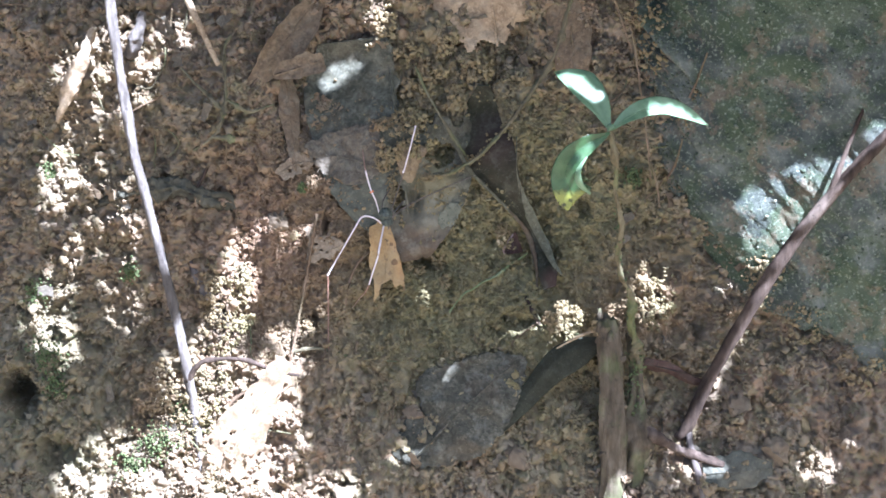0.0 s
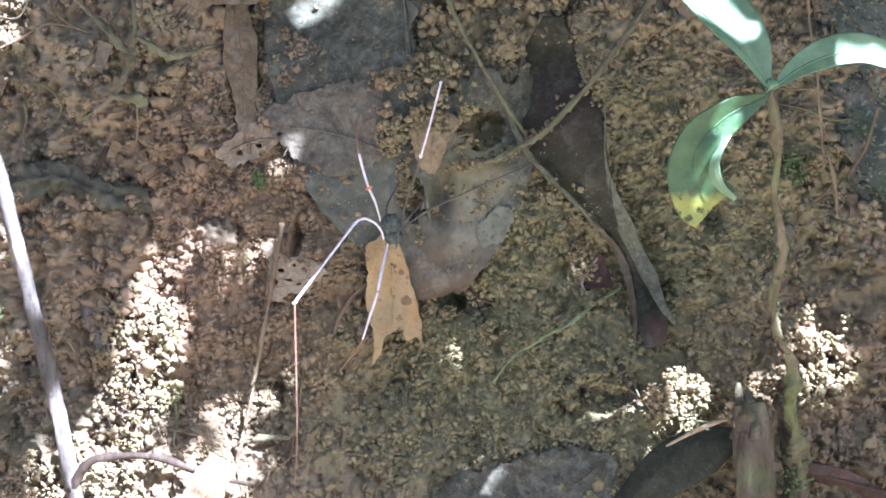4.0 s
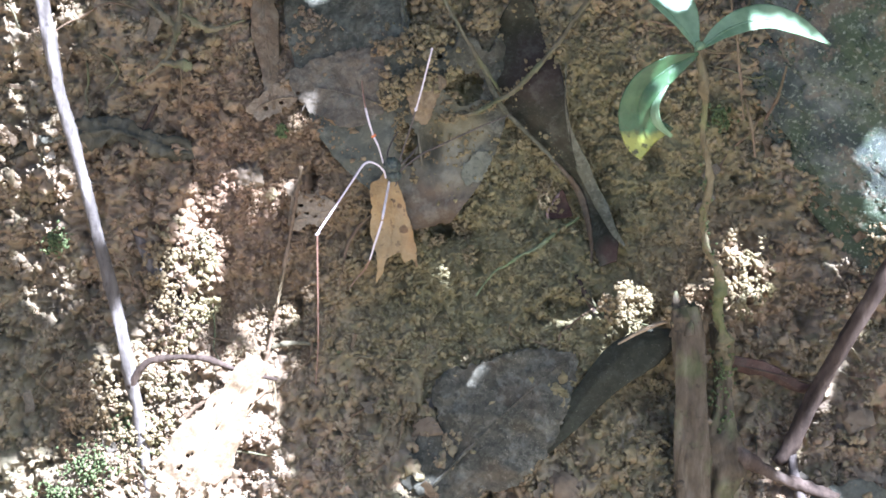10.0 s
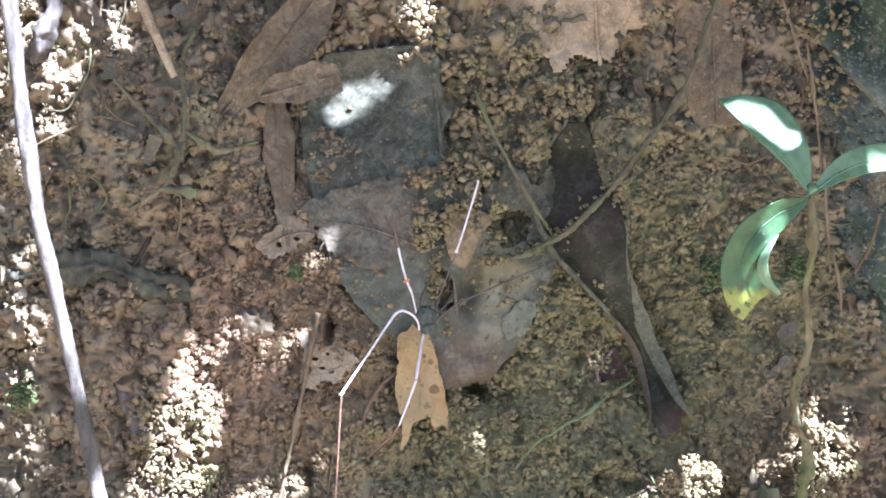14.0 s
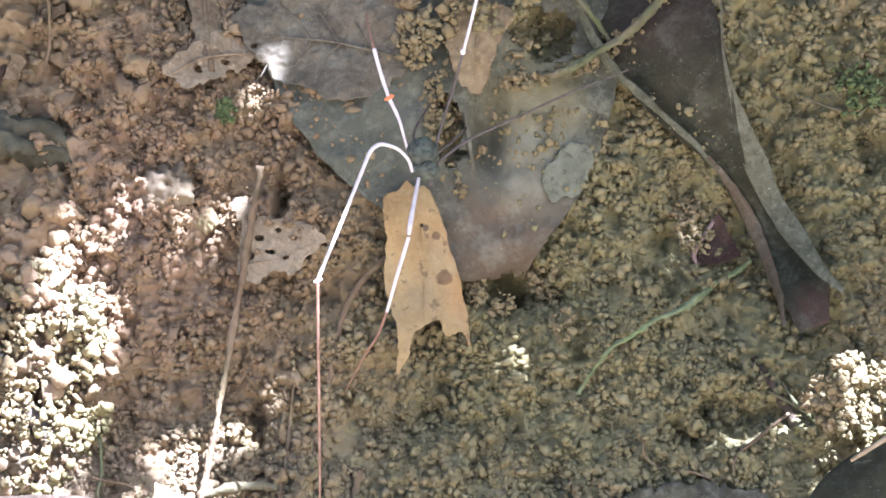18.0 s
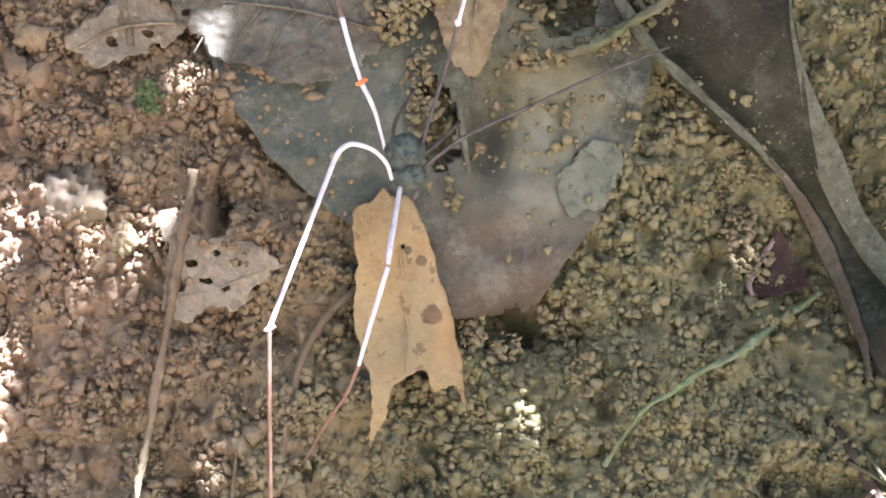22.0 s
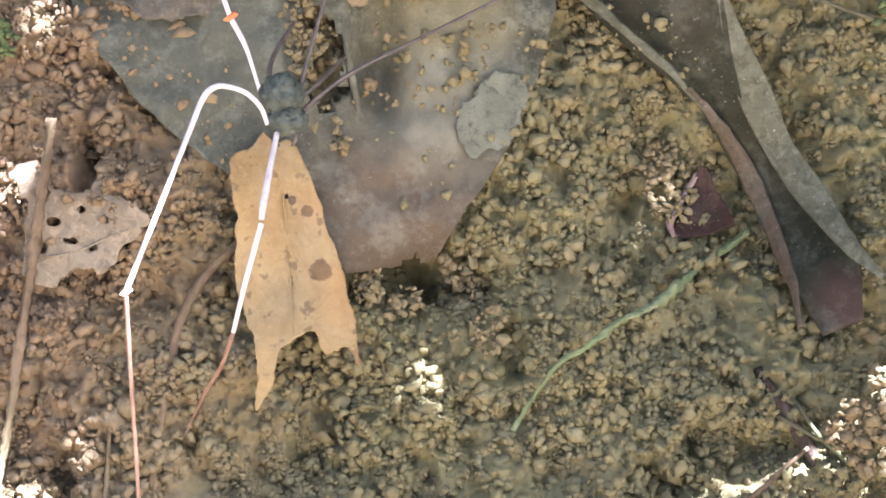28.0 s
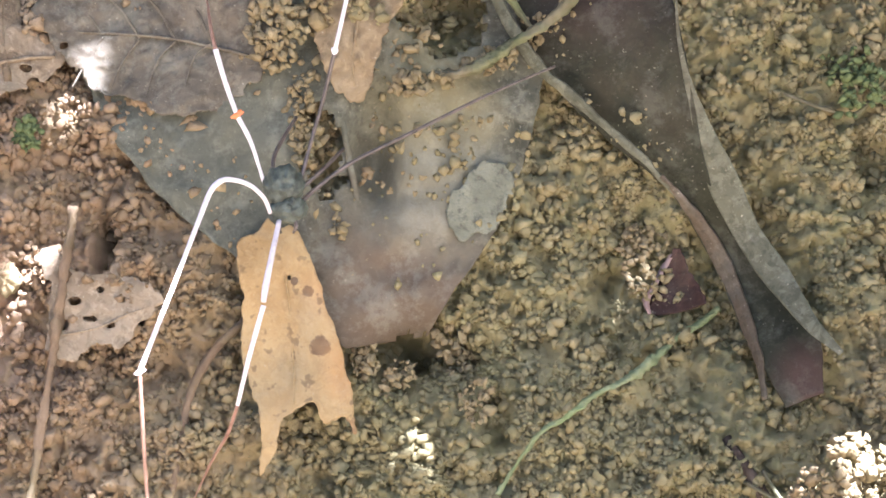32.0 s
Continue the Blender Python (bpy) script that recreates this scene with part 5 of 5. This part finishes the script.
for k, (u, v, r) in enumerate(((23, -20, 3.0), (25, -25, 2.6), (14, -27, 3.2), (9, -23, 2.4), (27, -31, 3.0))):
    clump("strand of soil crumbs below a dead leaf", u, v, (r, r * 1.5), 60, 180 + k, 3.0, (0.35, 1.0))
clump("cream soil crumbs on a dead leaf", -3, 30, (5, 7), 150, 16, 8, (0.5, 1.4))
clump("film of soil crumbs on a dead leaf", 27, 14, (9, 5), 70, 17, 3.5, (0.3, 0.8))
clump("soil crumbs heaped on a broken stub", 106.5, -51, (7.5, 5), 170, 18, 22, (0.5, 1.6))
clump("rounded clod of soil crumbs", 86, -48, (10, 9), 520, 5, 2, (0.45, 1.4))
clump("sunlit soil clod behind the seedling", 129, -36, (14, 19), 1100, 6, 2, (0.45, 1.5))
clump("yellowish crumb cluster by the harvestman", 5.5, -2, (1.6, 2.2), 9, 7, 6, (0.6, 1.0))
clump("reddish crumbs beside a curled leaf", 57, -8.6, (4.5, 7.5), 150, 8, 4, (0.45, 1.2))
for k, (u, v, r, n) in enumerate(((130, 92, 14, 260), (150, 58, 12, 220), (168, 30, 9, 160), (186, -22, 12, 220), (205, -46, 13, 240), (236, -70, 14, 260), (118, 110, 12, 200), (160, 44, 8, 120))):
    clump("crumbly soil lapping over the edge of a mossy rock", u, v, (r, r * 1.2), n, 20 + k, 7, (0.5, 1.8))
clump("crumbly soil heap in the sun", -82, -46, (15, 32), 2100, 9, 1.5, (0.45, 1.5))
clump("crumbly soil heap in the sun", -100, -98, (26, 34), 2800, 10, 1.5, (0.45, 1.6))


def dust_on_leaf(u0, u1, v0, v1, lift, n, seed):
    rng = np.random.default_rng(seed)
    u, v = rng.uniform(u0, u1, n), rng.uniform(v0, v1, n)
    ok = (fbm(u / 6, v / 6, seed, 2) > 0.1) & ((u - 24) ** 2 + (v - 32) ** 2 > 60)
    u, v = u[ok], v[ok]
    s = 0.22 * (1.1 / 0.22) ** (rng.uniform(0, 1, len(u)) ** 2)
    me = lumps(np.stack([u, v, relief(u, v) + lift + 0.3 * s], 1), s, 1, seed, 0.8, 0.4, True)
    solid("soil_crumbs", me, CRUMB, label="fine soil crumbs fallen on a dead leaf", category="soil crumbs", kind="stuff")


dust_on_leaf(-30, 38, -14, 60, 5.0, 900, 301)
dust_on_leaf(42, 66, 5, 60, 6.4, 260, 302)
dust_on_leaf(12, 60, -118, -68, 4.0, 300, 303)


def rootlets(u0, u1, v0, v1, n, seed):
    rng = np.random.default_rng(seed)
    for _ in range(n):
        u, v = rng.uniform(u0, u1), rng.uniform(v0, v1)
        a = rng.uniform(-2.6, -0.5)
        pts, step = [], rng.uniform(4, 10)
        for k in range(5):
            pts.append((u, v, float(relief(u, v)) + 2.0 + 1.2 * rng.normal()))
            a += rng.normal(0, 0.45)
            u, v = u + step * math.cos(a), v + step * math.sin(a)
        rod("rootlet", "hair-thin brown rootlet hanging from the soil", "root", BROWN_TWIG if rng.uniform() < 0.6 else ROOT, pts, [0.35, 0.4, 0.25], 30, 6, 0.2, seed)


rootlets(-190, -60, 30, 110, 16, 401)
rootlets(100, 180, 20, 110, 14, 402)
rootlets(-60, 110, -100, -40, 12, 403)
rootlets(-170, -60, -120, 0, 10, 404)
rootlets(120, 230, -130, -40, 8, 405)


def moss_tuft(u, v, r, n, seed, label="small green moss tuft on the soil"):
    rng = np.random.default_rng(seed)
    x, y = rng.normal(0, r / 2, n), rng.normal(0, r / 2, n)
    z = np.abs(rng.normal(0, r / 5, n)) + 0.8
    w = float(ground_w(u, v))
    solid("moss_tuft", lumps(np.stack([x, y, z], 1), rng.uniform(0.35, 0.9, n), 1, seed, 1.2), MOSS, place(u, v, w + 0.6), label, "moss", "moss tufts")


for k, (u, v, r) in enumerate(((-112, -110, 9), (-100, -96, 7), (-125, -122, 8), (-170, -70, 9), (-165, -85, 7), (-172, 20, 4), (-130, -28, 5), (-45, 15, 2.2), (93, 19.5, 5), (121, 22, 5), (-178, -40, 6))):
    moss_tuft(u, v, r, int(40 + r * 14), 200 + k)


# ---- harvestman ----
def leg_seg(pts, r, sides=8, n=24):
    return tube(pts, [0.87 * q for q in r], n, sides, 0.04, 1)


def make_harvestman():
    ob = thing("harvestman", "dark grey-green harvestman with long thread-like legs, some coloured as sunlit", "harvestman", place(-2, 1.5, 9))
    v0, f = ico(5)
    d = 1.1 + 0.09 * fbm(v0[:, 0] * 3, v0[:, 1] * 3 + v0[:, 2] * 2, 7, 5)
    part("abdomen", mesh_from("abdomen", (v0 * d[:, None] * np.array([2.9, 3.0, 2.6]) + (-0.2, 1.6, 0)) * MM, f), BODY, ob)
    part("carapace", mesh_from("carapace", (v0 * d[:, None] * np.array([2.6, 2.2, 2.2]) + (0.5, -2.1, -0.2)) * MM, f), BODY, ob, "paler front shield")
    part("eye_mound", lumps([(0.6, -2.0, 1.9)], [0.7], 2, 2), BODY, ob)
    for x, y in ((-1.0, -4.2), (1.4, -4.3)):
        part("palp", leg_seg([(x, y + 1, 0), (x * 1.2, y - 0.6, 0.8), (x * 0.8, y - 1.6, 0)], [0.35, 0.4, 0.25], 7, 12), LEG_DARK, ob)
    legs = {}
    # the leg that it lifts and lowers: its origin is at the hip
    hip = (-2.2, -2.8, 2.0)
    leg = part("leg", leg_seg([(0, 0, 0), (-0.8, 2.2, 2.4), (-2.8, 4.0, 4.4), (-5.6, 4.7, 6.0), (-7.2, 4.1, 6.9), (-8.4, 2.4, 7.7), (-9.8, -1.6, 9.6), (-13.8, -13.2, 14.8), (-17.7, -24.3, 19.8)],
                              [0.4, 0.42, 0.42, 0.45, 0.55, 0.5, 0.46, 0.42, 0.46], 9, 80), LEG_SUNLIT, ob, "thigh coloured pale as if sunlit", pose(*[h * MM for h in hip]))
    legs["leg"] = leg
    shin = part("shin", leg_seg([(0, 0, 0), (-0.2, -10, -3.5), (-0.4, -26, -9), (-0.8, -44, -15), (-2.5, -62, -24)], [0.4, 0.36, 0.32, 0.26, 0.18], 7, 40), LEG_RED, leg,
                "thin reddish-brown shin", pose(-17.7 * MM, -24.3 * MM, 19.8 * MM))
    legs["shin"] = shin
    part("knee", lumps([(0, 0, 0)], [0.62], 2, 4), LEG_SUNLIT, shin)
    other = (
        ([(-0.9, -4.2, 1.5), (-1.6, -9, 6), (-2.5, -15, 10.5), (-2.8, -17.4, 11.4)], [0.5, 0.5, 0.62, 0.45], LEG_SUNLIT),
        ([(-2.8, -17.9, 11.4), (-5.2, -25.5, 11), (-7.4, -32.6, 8.5)], [0.48, 0.45, 0.36], LEG_SUNLIT),
        ([(-7.4, -32.6, 8.5), (-9.6, -37, 4), (-12.6, -40.6, -2), (-17, -47, -12)], [0.34, 0.34, 0.28, 0.16], LEG_RED),
    )
    lo = part("leg", leg_seg(*other[0][:2]), other[0][2], ob, "thigh coloured pale as if sunlit")
    part("shin", leg_seg(*other[1][:2]), other[1][2], lo)
    part("foot", leg_seg(*other[2][:2]), other[2][2], lo, "thin reddish foot")
    up = part("leg", leg_seg([(-3.0, 1.5, 0), (-3.9, 4.8, 1.0), (-5.0, 8.6, 2), (-6.9, 12.6, 2.6)], [0.4, 0.32, 0.42, 0.5]), LEG_SUNLIT, ob, "thigh coloured pale as if sunlit")
    part("knee", lumps([(-6.9, 12.7, 2.7)], [0.7], 3, 4), KNEE, up, "orange-red knee")
    part("shin", leg_seg([(-6.9, 12.6, 2.6), (-8.6, 18, 3), (-9.9, 23, 3.4)], [0.45, 0.48, 0.5]), LEG_SUNLIT, up)
    part("foot", leg_seg([(-9.9, 23, 3.4), (-10.8, 27, 1), (-12, 33, -5)], [0.4, 0.36, 0.2]), LEG_RED, up)
    ur = part("leg", leg_seg([(2.4, 2.2, -1), (4, 8, -2), (6.5, 15.5, -1), (8.6, 22.5, 1)], [0.4, 0.36, 0.36, 0.4]), LEG_DARK, ob)
    part("shin", leg_seg([(8.6, 22.5, 1), (10.8, 30.5, 2.6), (14.3, 44.6, 4)], [0.42, 0.4, 0.4]), LEG_SUNLIT, ur)
    part("knee", lumps([(8.6, 22.6, 1)], [0.7], 2, 5), LEG_SUNLIT, ur)
    part("foot_tip", lumps([(14.3, 44.8, 4)], [0.6], 2, 5), LEG_SUNLIT, ur)
    r2 = part("leg", leg_seg([(2.4, -1, -1), (5, 1.6, -3), (10.6, 5.7, -5), (21, 10.8, -7)], [0.42, 0.42, 0.4, 0.36]), LEG_DARK, ob)
    part("shin", leg_seg([(21, 10.8, -7), (33, 16.4, -8), (44, 21, -10)], [0.34, 0.3, 0.22]), LEG_DARK, r2)
    part("leg", leg_seg([(2.0, 1, -1.6), (5.5, 4.2, -4), (9, 8.5, -9)], [0.42, 0.42, 0.36]), LEG_DARK, ob)
    part("leg", leg_seg([(-1.5, 2.2, -1.6), (-1.8, 7, -4), (1.5, 14, -9)], [0.42, 0.42, 0.36]), LEG_DARK, ob)
    return legs


LEGS = make_harvestman()


# ---- an unseen shrub, added to shade the bank and shape its sun patches ----
def make_shade_shrub():
    reach = 0.40
    s = TO_SUN_UVW
    e1 = Vector((1, 0, 0))
    e1 = (e1 - s * e1.dot(s)).normalized()
    e2 = s.cross(e1)
    # gaps between its leaves: the place that each one lights (u, v, w), half widths, lean
    gaps = ((-79, -29, -2, 6.5, 16, -6), (-83, -54, -2, 10, 17, -12), (-98, -97, 4, 19, 27, 20), (-68, -102, 15, 19, 40, -28), (-116, -138, 12, 52, 22, 0), (-50, -146, 12, 34, 10, 0), (-165, -62, 0, 8, 15, 10), (-160, 30, -4, 7, 28, -12), (-135, -17, -2, 5, 12, 12),
            (-170, -42, -5, 8, 20, -20), (-125, 66, 2, 7, 15, -10), (-150, 80, -2, 18, 10, 30), (-152, 68, 6, 7, 18, -25), (-105, 94, 0, 12, 6, 0), (-47, -58, 6, 4, 14, 12))
    small = ((-29.5, 69, -16.5, 3.0, 7.2, -35), (-34.4, 25.6, -2.6, 3.3, 4.3, 25), (-54.2, 1.8, 5, 2.8, 1.9, 20), (-50.8, 21.1, 4, 2.2, 1.6, 0), (-43.2, -5.0, 0.7, 2.8, 2.4, 0), (-9, 102, -8, 4, 10, 0), (85, -50, -1, 8, 8, 0),
             (129, -34, 0, 8.5, 15, 10), (57.2, -8, -12, 2.3, 3.4, 0), (93, 19.5, -9, 3, 3, 0), (193, 15, 8, 18, 7.5, 0), (189, -2, 8, 10, 12, 20), (228, 34, 14, 4, 14, -35))
    tiny = ((155, -120, 16, 13, 4, 0), (215, -115, 14, 12, 7, 30), (112, -134, 24, 8, 6, 0), (6, -122, 12, 8, 2.5, -20), (-113.8, -5.5, 20, 4, 22, 16), (-129.5, 64, 21, 4, 24, 9), (-98, -74, 19, 4, 16, 12), (-123.6, 31.5, 22, 3.5, 2.5, 0),
            (-52, 62, -3, 3, 4, 0), (181, -44, 20, 1.6, 60, -30))
    lit = ((-16, -11, 24, 0.6, 14, -22), (-5, -10, 17, 0.5, 8, -5), (-9, 15, 12, 0.7, 8, 20), (11, 38, 13, 0.7, 8, -15), (89, 66.4, 71, 3.3, 12.5, 20), (128, 56.4, 70, 13.5, 2.7, 23), (90.5, 38.5, 84, 5.6, 2.3, 40), (89, 24, 86, 1.6, 4, -10), (113.5, -24, 34, 1.0, 12, -14), (123, 68, -2, 1.4, 5, 0), (123, 23.5, -6, 2.4, 3, 0))
    rng = np.random.default_rng(12)
    n = 31000
    a, b = rng.uniform(-360, 330, n), rng.uniform(-210, 260, n)
    deep = reach / MM + rng.uniform(-12, 45, n)
    size = rng.choice([5, 9, 14, 20], n, p=[0.35, 0.3, 0.2, 0.15])
    P = a[:, None] * np.array(e1) + b[:, None] * np.array(e2) + deep[:, None] * np.array(s)
    # one leaf: a folded pointed ellipse of eight faces, facing the sun with some tilt
    out = np.array([(0, -1, 0), (-0.42, -0.35, 0.1), (-0.45, 0.3, 0.1), (0, 1.05, -0.1), (0.45, 0.3, 0.1), (0.42, -0.35, 0.1), (0, -0.3, -0.05), (0, 0.4, -0.05)])
    tri = np.array([(0, 6, 1), (1, 6, 7), (1, 7, 2), (2, 7, 3), (0, 5, 6), (5, 4, 7), (5, 7, 6), (4, 3, 7)])
    spin = rng.uniform(0, 2 * math.pi, n)
    nrm = np.array(s)[None] + rng.normal(0, 0.28, (n, 3))
    nrm /= np.linalg.norm(nrm, axis=1)[:, None]
    t1 = np.cross(nrm, np.array([0.3, 0.2, 0.9]))
    t1 /= np.linalg.norm(t1, axis=1)[:, None]
    t2 = np.cross(nrm, t1)
    d1 = np.cos(spin)[:, None] * t1 + np.sin(spin)[:, None] * t2
    d2 = -np.sin(spin)[:, None] * t1 + np.cos(spin)[:, None] * t2
    V = P[:, None] + size[:, None, None] * (out[None, :, 0:1] * d1[:, None] + out[None, :, 1:2] * d2[:, None] + out[None, :, 2:3] * nrm[:, None])
    # no leaf hangs in a gap
    grid = [(x, y) for x in np.linspace(-0.44, 0.44, 5) for y in np.linspace(-0.95, 0.95, 11) if abs(x) < 0.47 * (1 - y * y) + 0.02]
    probe = np.stack([P + size[:, None] * (x * d1 + y * d2) for x, y in grid], 1)
    probe = np.concatenate([V, probe], 1)
    ok = np.ones(n, bool)
    for gu, gv, gw, ru, rv, lean in gaps + small + tiny + lit:
        k = (gw - probe[..., 2]) / s.z
        du, dv = probe[..., 0] + k * s.x - gu, probe[..., 1] + k * s.y - gv
        c, q = math.cos(radians(lean)), math.sin(radians(lean))
        ok &= (((du * c + dv * q) / ru) ** 2 + ((dv * c - du * q) / rv) ** 2 > 1).all(1)
    k = -P[:, 2] / s.z
    ok &= P[:, 1] + k * s.y > -175
    V = V[ok]
    n = len(V)
    F = tri[None] + (np.arange(n) * 8)[:, None, None]
    mid = np.array(s) * reach / MM
    ob = thing("shade_shrub", "unseen leafy green shrub added above the bank to shade it", "shrub", BANK)
    part("crown", mesh_from("crown", V.reshape(-1, 3) * MM, F.reshape(-1, 3), False), FOLIAGE, ob, "dense small green leaves with gaps set for the sun patches")
    root = (420, 700, -30)
    for k, (x, y) in enumerate(((-220, 160), (-60, 190), (120, 180), (260, 120), (-280, 20), (320, -40))):
        p = np.array(e1) * x + np.array(e2) * y + mid * 1.16
        h = (np.array(root) + p) / 2 + np.array([40 * k - 100, 60, 160])
        part("limb", tube([np.array(root), h, p], [14, 7, 2.5], 40, 8, 0.1, 60 + k), BROWN_TWIG, ob)
    part("trunk", tube([(430, 520, -40), (425, 620, -20), root, (400, 800, 20)], [24, 19, 16, 10], 30, 12, 0.1, 70), BROWN_TWIG, ob)


make_shade_shrub()


def motions():
    """The harvestman feels about with one long leg; its shin keeps hanging down."""
    hip = [h * MM for h in (-2.2, -2.8, 2.0)]
    knee = [k * MM for k in (-17.7, -24.3, 19.8)]
    turns = ((0, 19.3, -17.5, -11.1), (0.5, 18.8, -19.7, -16.6), (1, 17.1, -21.1, -21.3), (1.5, 15.4, -21.5, -23.3), (2, 14.7, -21.4, -23.7), (2.5, 13.7, -20.7, -22.7), (3, 13.3, -21.6, -25.0), (3.5, -4.9, -9.9, -16.4), (5.5, -8.0, -1.1, -7.8), (6, -10.7, 3.9, -4.5), (6.5, -11.1, 4.7, -4.1), (7, -11.4, 4.9, -4.1), (7.5, -9.0, 0.8, -6.5), (8, -10.0, 1.9, -6.1), (8.5, -7.2, -1.2, -7.4), (9, -4.9, -4.0, -8.9), (10, -3.4, -5.9, -10.2), (11, -6.7, -4.3, -10.6), (12, -4.6, -6.1, -11.4), (13, -4.7, -5.8, -11.0), (14, -4.2, -5.8, -10.6), (15, -5.8, -4.3, -9.9), (15.5, -5.8, -3.7, -9.2), (17.5, 1.9, -1.5, -0.2), (18, 1.5, -1.2, -0.1), (19, 1.8, -1.5, -0.3), (20, 2.4, -1.6, 0.1), (21, 1.3, -0.5, 0.5), (22, 1.5, -0.8, 0.3), (23, 1.8, -1.0, 0.4), (24, 3.0, -2.0, 0.2), (25, 2.8, -2.1, -0.2), (26, 1.8, -1.5, -0.2), (26.5, 1.7, -1.5, -0.4), (28.5, 0.1, -0.2, -0.1), (29, 0.2, -0.3, -0.1), (30, 0.0, -0.0, 0.0), (31, -0.0, 0.1, 0.1), (32, 0.9, -0.5, 0.2))
    walk(LEGS["leg"], [(t, pose(*hip, rx, ry, rz)) for t, rx, ry, rz in turns])
    walk(LEGS["shin"], [(t, pose(*knee) @ pose(0, 0, 0, rx, ry, rz).inverted()) for t, rx, ry, rz in turns])


motions()
